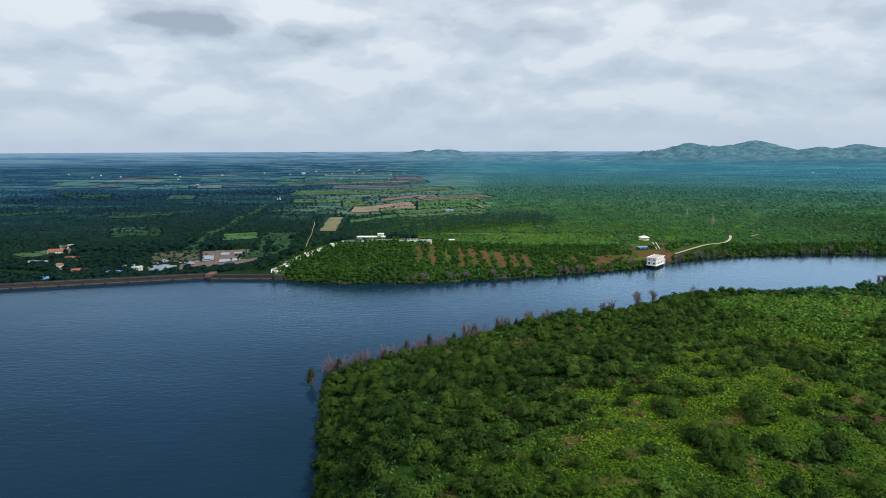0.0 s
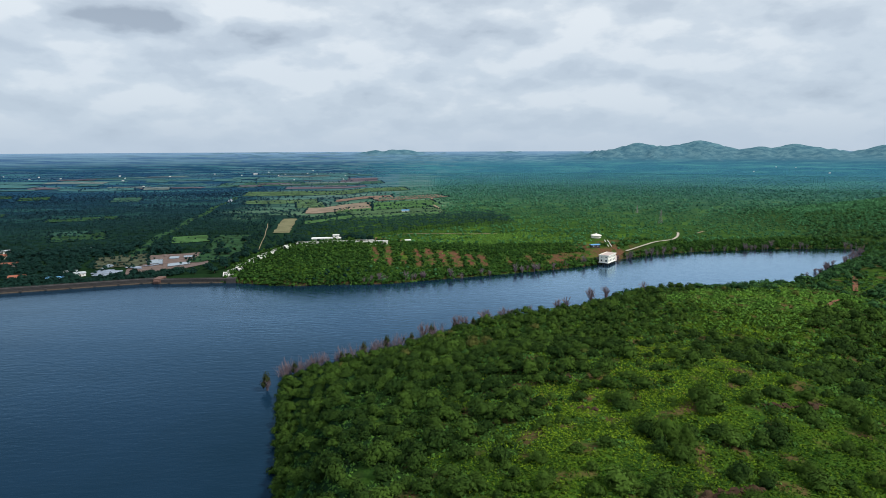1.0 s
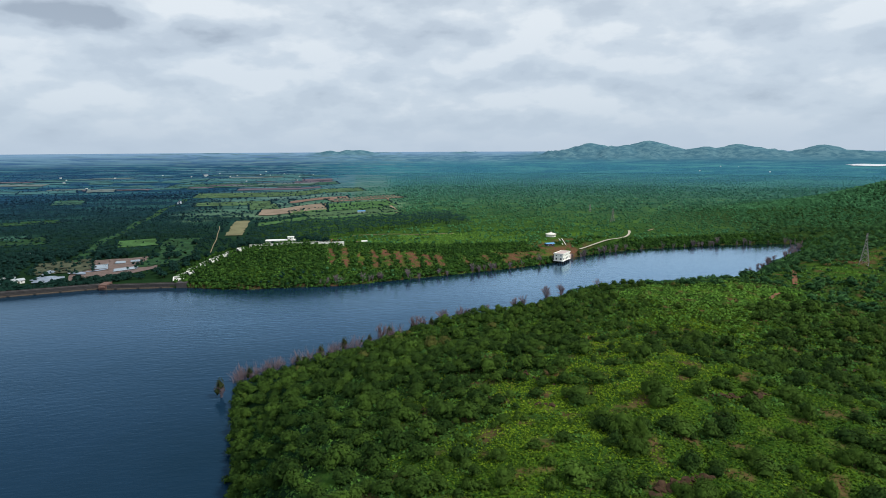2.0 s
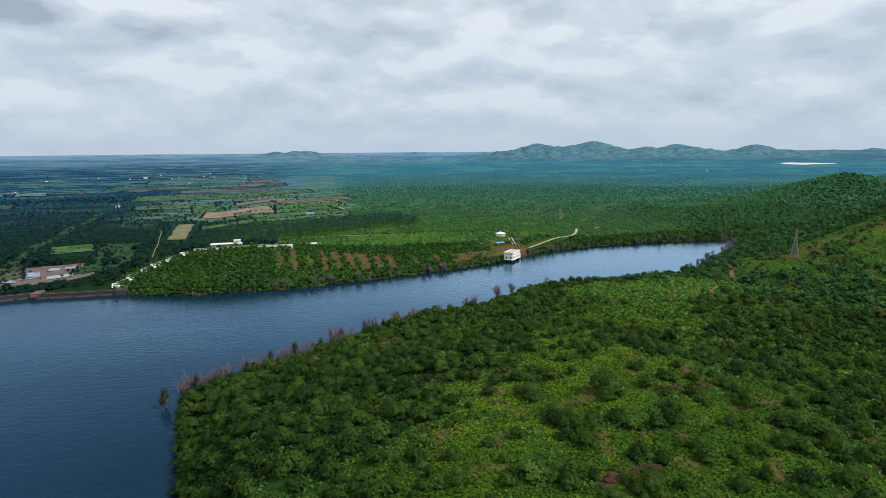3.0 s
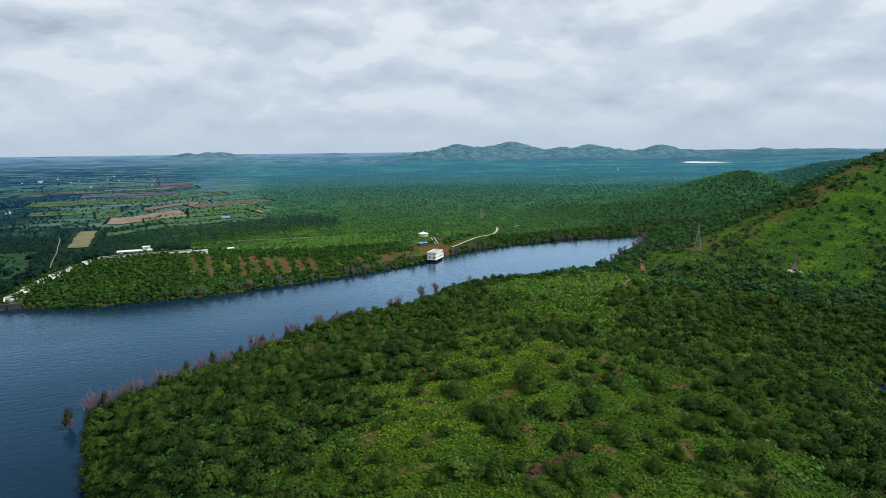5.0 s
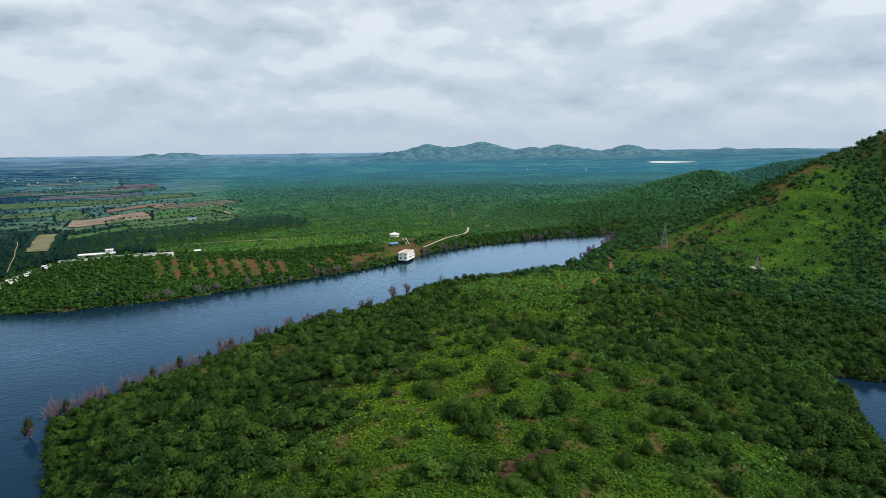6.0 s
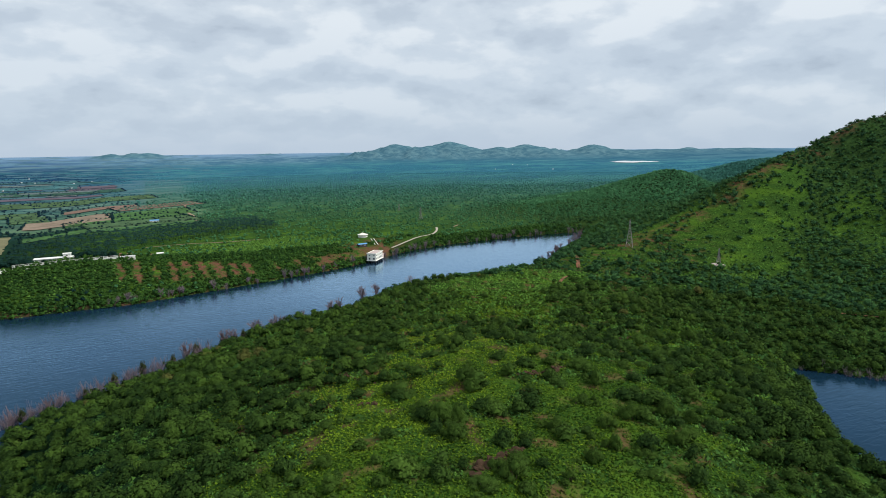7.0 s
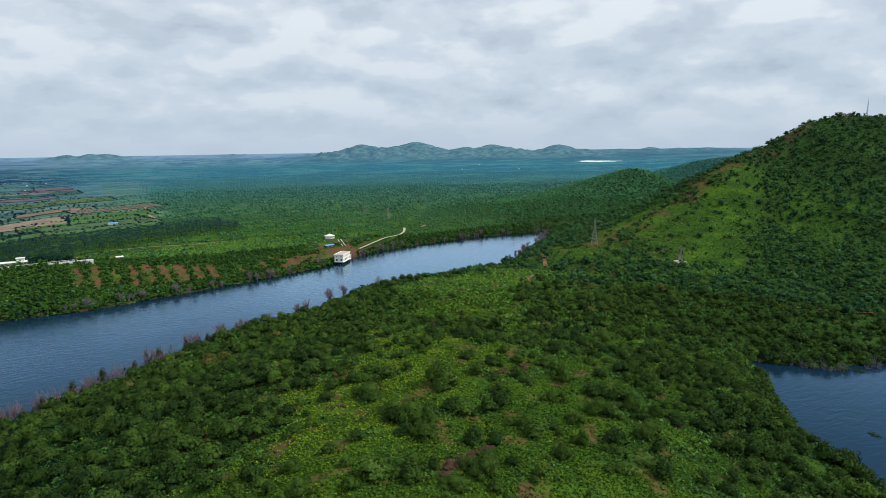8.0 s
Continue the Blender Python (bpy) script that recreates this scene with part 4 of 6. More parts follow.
def plant_plain():
    rng = np.random.RandomState(18)
    for seed, r0, r1, gap, kinds, base, mat, label in (
            (19, 470, 1000, lambda r: 4.9 + 0.002 * (r - 470), [crown(80 + i, 3, 26, 0.27, 0.95, rough=True) for i in range(5)], 2.2, M_TREE, "small green trees of the open woodland beyond the lake"),
            (20, 1000, 1600, lambda r: 7.3 + 0.004 * (r - 1000), [crown(90 + i, 1, 4, 0.45, 0.85, rough=True) for i in range(6)], 2.8, M_TREE, "green woodland stretching across the plain"),
            (21, 1600, 3250, lambda r: 10.0 + 0.010 * (r - 1600), [crown(97 + i, 1, -1, 0.5, 0.6, rough=True) for i in range(6)], 3.4, M_TREE, "hazy blue-green woodland far out on the plain")):
        p = scatter(seed, r0, r1, gap)
        x, y = p.T
        d = np.hypot(x, y)
        g = grass_zone(x, y)
        keep = (shore(x, y) > 1.5) & clear_of(x, y) & (y > 440) & ~on_point(x, y) & ((seg_dist(x, y, MOUNTAIN)[0] > 250) | (d > 1000)) & (land(x, y) > -12)
        keep &= (rng.rand(len(x)) > 0.93 * open_strips(x, y)) & (rng.rand(len(x)) < (0.92 - 0.16 * (d < 1300)) - 1.35 * np.maximum(g - 0.55, 0) * smooth(2200, 1500, d)) & ~in_grove(x, y) & ~((seg_dist(x, y, GARDEN_HILL)[0] < 60) & (x < 175) & (y < 574 + 0.1 * x))
        p = p[keep]
        if r0 < 1600:
            more = scatter(seed + 7, max(r0, 800), r1, 4.6, 35, 62)
            mx, my = more.T
            p = np.concatenate([p, more[((seg_dist(mx, my, SPUR)[0] < 140) | (seg_dist(mx, my, BACK_SPUR)[0] < 180)) & (seg_dist(mx, my, MOUNTAIN)[0] > 60) & (shore(mx, my) > 4)]])
        x, y = p.T
        d = np.hypot(x, y)
        size = base * (0.55 + 0.6 * rng.rand(len(x)))
        size = size * (1 + 0.05 * smooth(220, 120, np.minimum(seg_dist(x, y, SPUR)[0], seg_dist(x, y, BACK_SPUR)[0])))
        # western trees get darker tint and leaves in place of the cloud shadow
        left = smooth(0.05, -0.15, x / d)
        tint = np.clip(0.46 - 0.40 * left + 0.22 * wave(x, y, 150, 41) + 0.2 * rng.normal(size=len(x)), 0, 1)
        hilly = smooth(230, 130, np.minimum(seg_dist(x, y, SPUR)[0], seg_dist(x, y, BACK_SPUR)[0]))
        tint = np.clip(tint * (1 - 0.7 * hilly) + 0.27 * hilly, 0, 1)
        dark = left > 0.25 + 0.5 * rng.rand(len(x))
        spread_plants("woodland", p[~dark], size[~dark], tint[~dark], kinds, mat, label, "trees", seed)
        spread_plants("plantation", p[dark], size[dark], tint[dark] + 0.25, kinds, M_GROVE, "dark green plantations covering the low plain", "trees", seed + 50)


def palm(seed, fronds):
    """A palm's head on a thin stem, radius about 1."""
    rng = np.random.RandomState(seed)
    V, F = [], []
    for i in range(fronds):
        a = 6.283 * (i + 0.5 * rng.rand()) / fronds
        o, sd = np.array([math.cos(a), math.sin(a), 0]), np.array([-math.sin(a), math.cos(a), 0])
        up, k = np.array([0, 0, 1.0]), len(V)
        top, drop = 2.0 + 0.25 * rng.rand(), 0.25 + 0.35 * rng.rand()
        V += [up * 1.9, o * 0.55 + sd * 0.2 + up * top, o * 0.55 - sd * 0.2 + up * top, o * 1.05 + up * (top - drop)]
        F += [[k, k + 1, k + 2], [k + 1, k + 3, k + 2]]
    k = len(V)
    V += [np.array([0.07, 0, 0]), np.array([-0.05, 0.06, 0]), np.array([-0.05, -0.06, 0]), np.array([0, 0, 2.0])]
    F += [[k, k + 1, k + 3], [k + 1, k + 2, k + 3], [k + 2, k, k + 3]]
    V = np.array(V)
    N = V - np.array([0, 0, 1.2])
    return V, np.array(F), N / np.linalg.norm(N, axis=1)[:, None]


def in_grove(x, y):
    """Palm groves: behind the garden hill and over the low country below the dam."""
    a = (np.abs(y - 800 - 0.25 * x) < 95) & (x > -140) & (x < 150)
    b = (x < -200 + 30 * wave(x, y, 120, 71)) & (y > 640) & (wave(x, y, 260, 72) > -0.35)
    return (a | b) & (np.hypot(x, y) < 1500) & (farmland(x, y) < 0.4)


def plant_bank():
    """Thick low scrub on the garden hill and along the far bank."""
    p = scatter(25, 465, 790, 2.8, -18, 42)
    x, y = p.T
    rng = np.random.RandomState(26)
    g = seg_dist(x, y, GARDEN_HILL)[0]
    s, soil = shore(x, y), soil_zone(x, y)
    keep = (y > 440) & (s > -1.2) & ((g < 75) & (x < 175) & (y < 574 + 0.1 * x) | (s < 30)) & (rng.rand(len(x)) < 0.92 - 1.0 * soil * (s > 7)) & clear_of(x, y) & ~on_point(x, y) & (x > -150)
    p = p[keep]
    x, y = p.T
    s = s[keep]
    size = (1.5 + 1.3 * rng.rand(len(x)) ** 1.5) * (1 + 0.35 * smooth(12, 4, s))
    tint = np.clip(0.36 + 0.32 * wave(x, y, 30, 73) + 0.30 * rng.normal(size=len(x)), 0, 1)
    spread_plants("scrub", p, size, tint, [crown(110 + i, 3, 30, 0.21, 0.9, rough=True, lift=0.3) for i in range(5)], M_GARDEN, "thick low green scrub on the garden hill and far bank", "scrub", 27)


def plant_meadows():
    """Low growth closing the ground of the garden hill, and tufted grass in the glade behind it."""
    rng = np.random.RandomState(44)
    p = scatter(45, 465, 800, 1.7, -18, 42)
    x, y = p.T
    s = shore(x, y)
    hill = (y > 440) & (s > -0.5) & ((seg_dist(x, y, GARDEN_HILL)[0] < 80) & (x < 190) & (y < 574 + 0.1 * x) | (s < 30)) & (x > -150) & (rng.rand(len(x)) > 0.97 * soil_zone(x, y) * (s > 7))
    open_glade = glade(x, y) > 0.4
    free = clear_of(x, y) & ~on_point(x, y)
    for pick, base, mat, name, label in ((hill & free, 0.24, M_UNDER, "undergrowth", "low green undergrowth closing the garden hill's slopes"), (open_glade & free & ~hill, 0.92, M_UNDER, "meadow_grass", "yellow-green grass of the glades beyond the lake")):
        q = p[pick]
        tint = np.clip(base + 0.18 * wave(q[:, 0], q[:, 1], 40, 46) + 0.2 * rng.normal(size=len(q)), 0, 1)
        spread_plants(name, q, 0.8 + 0.5 * rng.rand(len(q)), tint, [crown(176 + i, 1, 0, 0.7, 0.55, core=False, lift=0.8) for i in range(8)], mat, label, "undergrowth" if base < 0.5 else "grass", 47)


def plant_groves():
    rng = np.random.RandomState(28)
    p = scatter(32, 490, 800, 6.0, -43, -20)
    x, y = p.T
    p = p[(y - 505 - 0.25 * np.minimum(x + 199, 0) > 4) & clear_of(x, y) & (rng.rand(len(x)) < 0.85)]
    spread_plants("plantation", p, 2.6 + 2.4 * rng.rand(len(p)), 0.5 * rng.rand(len(p)), [crown(140 + i, 4, 40, 0.24, 1.0, rough=True) for i in range(5)], M_GROVE, "dense dark trees round the houses below the dam", "trees", 33)
    p = scatter(29, 600, 1500, lambda r: 6.2 + 0.004 * (r - 600), -43, 16)
    x, y = p.T
    p = p[in_grove(x, y) & clear_of(x, y) & (rng.rand(len(x)) < 0.95)]
    x, y = p.T
    size = 2.9 * (0.8 + 0.4 * rng.rand(len(x)))
    tint = np.clip(0.25 + 0.5 * smooth(-200, 0, x) + 0.15 * wave(x, y, 120, 74) + 0.16 * rng.normal(size=len(x)), 0, 1)
    spread_plants("palm_grove", p, size, tint, [palm(120 + i, 9) for i in range(5)], M_GROVE, "dark green palm groves in close rows on the plain", "palms", 30)
    hedge = []
    for f in FIELD_PLAN[1:]:
        c = quad(f[0], f[1], f[2] + 5, f[3] + 5, f[4])
        for a, b in ((1, 2), (2, 3), (3, 0)):
            n = int(math.dist(c[a], c[b]) / 5)
            for i in range(n):
                if rng.rand() < 0.75:
                    u = (i + rng.rand()) / n
                    hedge.append((c[a][0] + (c[b][0] - c[a][0]) * u + rng.normal(), c[a][1] + (c[b][1] - c[a][1]) * u + rng.normal()))
        if f[5] in (M_MEADOW, M_REED):
            hedge += [(f[0] + f[2] * (rng.rand() - 0.5) * 1.25, f[1] + f[3] * (rng.rand() - 0.5) * 1.1) for _ in range(45)]
        if f[5] in (M_FARM, M_CROP, M_CROP2, M_HAZY):  # trees and banks between the strips
            hedge += [(f[0] + f[2] * (rng.rand() - 0.5), f[1] + f[3] * (round(rng.rand() * 4) / 4 - 0.5) + 2 * rng.normal()) for _ in range(int(f[2] * f[3] / 420))]
    hedge += [(-272 + 13 * rng.normal(), 572 + 16 * rng.normal()) for _ in range(10)]
    for _ in range(110):  # bushes along the stream strip
        i = rng.randint(9)
        (x0, y0), (x1, y1) = STREAM[i], STREAM[i + 1]
        u = rng.rand()
        hedge.append((x0 + (x1 - x0) * u + 7 * rng.normal(), y0 + (y1 - y0) * u + 7 * rng.normal()))
    hedge = np.array(hedge)
    spread_plants("hedge", hedge, 1.6 + 1.4 * rng.rand(len(hedge)), 0.5 * rng.rand(len(hedge)), [crown(145 + i, 2, 12, 0.34, 1.0, rough=True) for i in range(4)], M_GROVE, "dark hedgerow trees round the farm fields", "trees", 34)
    rows = [(x0 + 2.2 * j, y0 + 0.18 * (x0 - 20) + 7.5 * j) for j in range(9) for x0, y0 in [(-50 + 9 * i, 1232) for i in range(16)]]
    q = np.array(rows)
    spread_plants("orchard", q, 2.0 + 0.6 * rng.rand(len(q)), 0.3 + 0.2 * rng.rand(len(q)), [crown(130, 2, 14, 0.35)], M_TREE, "rows of young orchard trees on red earth", "trees", 31)


plant_point()
plant_mountain()
plant_undergrowth()
plant_bank()
plant_meadows()
plant_groves()
plant_plain()


# ---- helpers for built things ----
def part(name, bm, material, parent=None, label=""):
    """Links a bmesh as one mesh object under a thing or a part."""
    me = bpy.data.meshes.new(name)
    bm.to_mesh(me)
    bm.free()
    me.materials.append(material)
    ob = new(name, me)
    ob.parent = parent
    if label:
        tagged(ob, label)
    return ob


def thing(name, m, label, category, group="", kind=""):
    ob = new(name)
    ob.matrix_world = m
    ob.empty_display_size = 0.5
    return tagged(ob, label, category, group, kind)


def box(bm, x0, x1, y0, y1, z0, z1, bevel=0.0):
    r = bmesh.ops.create_cube(bm, size=1.0, matrix=Matrix.LocRotScale(((x0 + x1) / 2, (y0 + y1) / 2, (z0 + z1) / 2), None, (x1 - x0, y1 - y0, z1 - z0)))
    if bevel:
        edges = {e for v in r["verts"] for e in v.link_edges}
        bmesh.ops.bevel(bm, geom=list(edges), offset=bevel, segments=1, affect="EDGES")
    return bm


def boxed(*dims, bevel=0.0):
    return box(bmesh.new(), *dims, bevel=bevel)


def beam(bm, a, b, w, w2=None, sides=4):
    """A bar between two points, tapering from w to w2."""
    a, b = Vector(a), Vector(b)
    d = b - a
    m = Matrix.Translation((a + b) / 2) @ d.to_track_quat("Z", "Y").to_matrix().to_4x4()
    bmesh.ops.create_cone(bm, cap_ends=True, segments=sides, radius1=w * 0.7, radius2=(w if w2 is None else w2) * 0.7, depth=d.length, matrix=m)
    return bm


def disc(bm, r1, r2, z0, z1, n=16, x=0, y=0):
    bmesh.ops.create_cone(bm, cap_ends=True, segments=n, radius1=r1, radius2=r2, depth=z1 - z0, matrix=Matrix.Translation((x, y, (z0 + z1) / 2)))
    return bm


def gz(x, y):
    return float(land(np.array([x]), np.array([y]))[0])


def window_part(parent, x, y, z, w, h, facing, glass=None):
    """A window on a wall: a frame standing proud and a dark pane inside it. facing: 'front' looks along -y, 'side' along +x."""
    f = bmesh.new()
    t = 0.14
    for a0, a1, b0, b1 in ((-w / 2, w / 2, h / 2 - t, h / 2), (-w / 2, w / 2, -h / 2, -h / 2 + t), (-w / 2, -w / 2 + t, -h / 2, h / 2), (w / 2 - t, w / 2, -h / 2, h / 2)):
        if facing == "front":
            box(f, x + a0, x + a1, y - 0.12, y, z + b0, z + b1)
        else:
            box(f, x, x + 0.12, y + a0, y + a1, z + b0, z + b1)
    win = part("window", f, M_WHITE, parent)
    if facing == "front":
        p = boxed(x - w / 2 + t, x + w / 2 - t, y - 0.05, y - 0.01, z - h / 2 + t, z + h / 2 - t)
    else:
        p = boxed(x + 0.01, x + 0.05, y - w / 2 + t, y + w / 2 - t, z - h / 2 + t, z + h / 2 - t)
    part("pane", p, glass or M_DARK, win)
    return win


# ---- the dam ----
M_COPING = plain("coping_grey", (0.09, 0.085, 0.085), 0.3, 0.6)


def build_dam():
    dam = thing("dam", pose(0, 0, 0), "long dark masonry dam with a tan waterline band", "dam", kind="structure")
    runs = [((-800, 328), (-352, 455.5), 3.7), ((-352, 455.5), (-200, 496.0), 3.7), ((-198, 491.5), (-140, 490.5), 3.5)]
    for (ax, ay), (bx, by), top in runs:
        ln, t = math.hypot(bx - ax, by - ay), math.degrees(math.atan2(by - ay, bx - ax))
        m = pose(ax, ay, 0, 0, 0, t)
        for name, dims, mat, text in (("wall", (0, ln, 0.0, 6.0, -8, top - 1.2), M_STONE, ""), ("face_band", (0, ln, -0.7, -0.002, -3, 0.75), M_DAMFACE, "tan waterline band"),
                                      ("parapet", (0, ln, -0.15, 0.45, top - 1.2, top), M_STONE, ""), ("coping", (0, ln, -0.3, 0.6, top, top + 0.18), M_COPING, ""),
                                      ("parapet", (0, ln, 5.5, 6.0, top - 1.2, top - 0.2), M_STONE, "")):
            ob = part(name, boxed(*dims, bevel=0.05), mat, dam, text)
            ob.matrix_basis = m
        for i in range(int(ln // 17)):
            bm = boxed(8 + i * 17 - 0.9, 8 + i * 17 + 0.9, -1.3, -0.703, 0.6, 1.9, bevel=0.08)
            ob = part("outlet_block", bm, M_STONE, dam)
            ob.matrix_basis = m
    # brick stair head where the two lengths meet, and the end pier
    bm = boxed(-203, -197, 491, 503, -3, 4.1, bevel=0.1)
    box(bm, -202, -198, 488.5, 490.99, 2.0, 3.0)
    part("stair_head", bm, plain("brick_red_dull", (0.14, 0.08, 0.065), 0.3, 1.0), dam, "dull red brick stair head")
    part("end_pier", boxed(-144, -136, 488, 499, -3, 4.2, bevel=0.15), M_STONE, dam)


build_dam()


# ---- the intake house on its stilts ----
M_PINKROOF = plain("roof_slab_faded_pink", (0.50, 0.40, 0.37), 0.2, 0.5)


def build_intake():
    W, D, Z0, Z1 = 8.8, 19.0, 2.6, 9.0
    h = thing("intake_house", pose(188.3, 538.0, 0, 0, 0, -41.2), "cream two-storey intake house on concrete stilts above the water", "building")
    for x in (0.6, W / 2, W - 0.6):
        for y in (0.8, 6.5, 12.5, 18.2):
            part("stilt", disc(bmesh.new(), 0.45, 0.45, -5, Z0 - 0.4, 10, x, y), M_STONE, h)
    part("floor_slab", boxed(-0.7, W + 0.7, -0.7, D + 0.5, Z0 - 0.4, Z0, bevel=0.05), M_WHITE, h)
    body = part("wall", boxed(0, W, 0, D, Z0, Z1, bevel=0.06), M_CREAM, h)
    part("string_course", boxed(-0.12, W + 0.12, -0.12, D + 0.12, 6.0, 6.25), M_WHITE, h)
    part("roof_slab", boxed(-0.6, W + 0.6, -0.6, D + 0.6, Z1, Z1 + 0.3, bevel=0.05), M_WHITE, h)
    part("roof_deck", boxed(0.1, W - 0.1, 0.1, D - 0.1, Z1 + 0.305, Z1 + 0.34), M_PINKROOF, h, "faded pink roof deck")
    bm = bmesh.new()
    for d in ((-0.5, W + 0.5, -0.5, -0.25), (-0.5, W + 0.5, D + 0.25, D + 0.5), (-0.5, -0.25, -0.25, D + 0.25), (W + 0.25, W + 0.5, -0.25, D + 0.25)):
        box(bm, *d, Z1 + 0.3, Z1 + 0.75)
    part("parapet", bm, M_CREAM, h)
    for x in (2.4, 6.9):
        window_part(h, x, 0, 4.4, 1.9, 2.0, "front")
        window_part(h, x, 0, 7.6, 1.7, 1.0, "front")
    for i in range(5):
        window_part(h, W, 2.3 + 3.6 * i, 4.4, 1.7, 2.0, "side")
        window_part(h, W, 2.3 + 3.6 * i, 7.4, 1.6, 1.0, "side")
    # landing between house and bank
    part("landing", boxed(3.0, W - 0.4, D + 0.61, D + 5, 1.2, 6.0, bevel=0.1), M_PINKROOF, h, "earth-stained landing deck")


def build_pavilion():
    x, y = 216, 630
    h = thing("pavilion", pose(x, y, gz(x, y)), "white round pavilion with a low conical roof", "building")
    part("plinth", disc(bmesh.new(), 7.6, 7.4, -1.5, 0.6, 20), M_WHITE, h)
    part("wall", disc(bmesh.new(), 5.6, 5.6, 0.6, 4.0, 20), M_CREAM, h)
    for i in range(10):
        a = 6.283 * i / 10
        part("column", disc(bmesh.new(), 0.3, 0.26, 0.6, 4.0, 8, 6.9 * math.cos(a), 6.9 * math.sin(a)), M_WHITE, h)
    bm = disc(bmesh.new(), 8.2, 8.2, 4.0, 4.35, 20)
    disc(bm, 8.0, 1.2, 4.35, 6.9, 20)
    part("roof", bm, M_CREAM, h)
    part("finial", disc(disc(bmesh.new(), 0.9, 0.7, 6.9, 7.7, 10), 0.5, 0.02, 7.7, 9.2, 8), M_WHITE, h)
    s = 0.74
    h.matrix_world = pose(x, y, gz(x, y)) @ Matrix.Diagonal((s, s, 0.64, 1))


def build_pipes():
    p = thing("pipe_run", pose(0, 0, 0), "pair of white pipes running down the bank to the intake house", "pipe")
    a, b = (219, 607), (215, 583)
    za, zb = gz(*a) + 1.0, gz(*b) + 1.2
    for dx in (-1.6, 1.6):
        part("pipe", beam(bmesh.new(), (a[0] + dx, a[1], za), (b[0] + dx, b[1], zb), 0.55, sides=10), M_WHITE, p)
        for k in range(6):
            u = (k + 0.5) / 6
            x, y, z = a[0] + dx + (b[0] - a[0]) * u, a[1] + (b[1] - a[1]) * u, za + (zb - za) * u
            part("saddle", boxed(x - 0.6, x + 0.6, y - 0.35, y + 0.35, min(z - 0.9, gz(x, y) - 0.3), z - 0.3), M_STONE, p)


def gable(name, x, y, w, d, h, turn, roof, label, wall=None, rise=0.45, group=""):
    """A house with a pitched roof, a door and windows."""
    t = thing(name, pose(x, y, gz(x, y) - 0.2, 0, 0, turn), label, "house", group)
    part("wall", boxed(-w / 2, w / 2, -d / 2, d / 2, -1.0, h, bevel=0.05), wall or M_WHITE, t)
    bm = bmesh.new()
    o, r = 0.6, rise * d / 2
    v = [bm.verts.new(c) for c in ((-w / 2 - o, -d / 2 - o, h - 0.1), (w / 2 + o, -d / 2 - o, h - 0.1), (w / 2 + o, d / 2 + o, h - 0.1), (-w / 2 - o, d / 2 + o, h - 0.1),
                                   (-w / 2 - o, 0, h + r), (w / 2 + o, 0, h + r))]
    for f in ((0, 1, 5, 4), (2, 3, 4, 5), (0, 4, 3), (1, 2, 5), (3, 2, 1, 0)):
        bm.faces.new([v[i] for i in f])
    bmesh.ops.recalc_face_normals(bm, faces=bm.faces[:])
    part("roof", bm, roof, t)
    part("door", boxed(-0.5, 0.5, -d / 2 - 0.06, -d / 2 - 0.003, 0, 2.1), M_BARK, t)
    for i in range(max(2, int(w // 3.5))):
        u = -w / 2 + w * (i + 0.5) / max(2, int(w // 3.5))
        if abs(u) > 1.2:
            window_part(t, u, -d / 2, 1.6, 1.1, 1.2, "front")
    return t


build_intake()
build_pavilion()
build_pipes()
gable("boat_shed", 198, 581, 9, 5, 2.6, 10, M_BLUE, "open shed with a bright blue sheet roof by the bank", M_STONE, 0.3)
gable("field_shed", 10, 988, 12, 7, 3.0, 5, M_BLUE, "pale blue roofed shed standing in a crop field", M_WHITE, 0.3)


# ---- the terrace garden on the hill ----
def build_terrace_house():
    x, y = -72, 583
    h = thing("terrace_house", pose(x, y, gz(x, y), 0, 0, 1), "long low white flat-roofed house on the garden hill", "building")
    part("wall", boxed(-14, 14, -3.5, 3.5, -3, 4.2, bevel=0.06), M_WHITE, h)
    part("roof_slab", boxed(-14.6, 14.6, -4.2, 4.2, 4.2, 4.5, bevel=0.05), M_WHITE, h)
    part("upper_room", boxed(6.5, 12.0, -2.5, 2.5, 4.5, 7.2, bevel=0.05), M_WHITE, h)
    part("roof_slab", boxed(6.0, 12.5, -3.0, 3.0, 7.2, 7.45), M_WHITE, h)
    for i in range(9):
        window_part(h, -12 + 3 * i, -3.5, 1.8, 1.5, 1.7, "front")
    window_part(h, 9.2, -2.5, 5.9, 1.4, 1.3, "front")


def terrace_wall(x0, y0, x1, y1, high, thick, label, railing=True, z=None):
    """A white retaining wall with coping and a row of rail posts."""
    ln, t = math.hypot(x1 - x0, y1 - y0), math.degrees(math.atan2(y1 - y0, x1 - x0))
    za, zb = gz(x0, y0), gz(x1, y1)
    lean = math.degrees(math.atan2(zb - za, ln))
    w = thing("terrace_wall", pose(x0, y0, za, 0, 0, t) @ pose(0, 0, 0, 0, -lean, 0), label, "wall", "white terrace walls")
    part("wall", boxed(0, ln, 0, thick, -2.5, high, bevel=0.04), M_WHITE, w)
    part("coping", boxed(-0.15, ln + 0.15, -0.15, thick + 0.15, high, high + 0.15), M_WHITE, w)
    if railing:
        for i in range(max(2, int(ln / 3))):
            u = (i + 0.5) * ln / max(2, int(ln / 3))
            part("post", boxed(u - 0.15, u + 0.15, 0.1, 0.4, high + 0.15, high + 1.0), M_WHITE, w)
        part("rail", boxed(0, ln, 0.15, 0.35, high + 1.0, high + 1.16), M_WHITE, w)
    return w


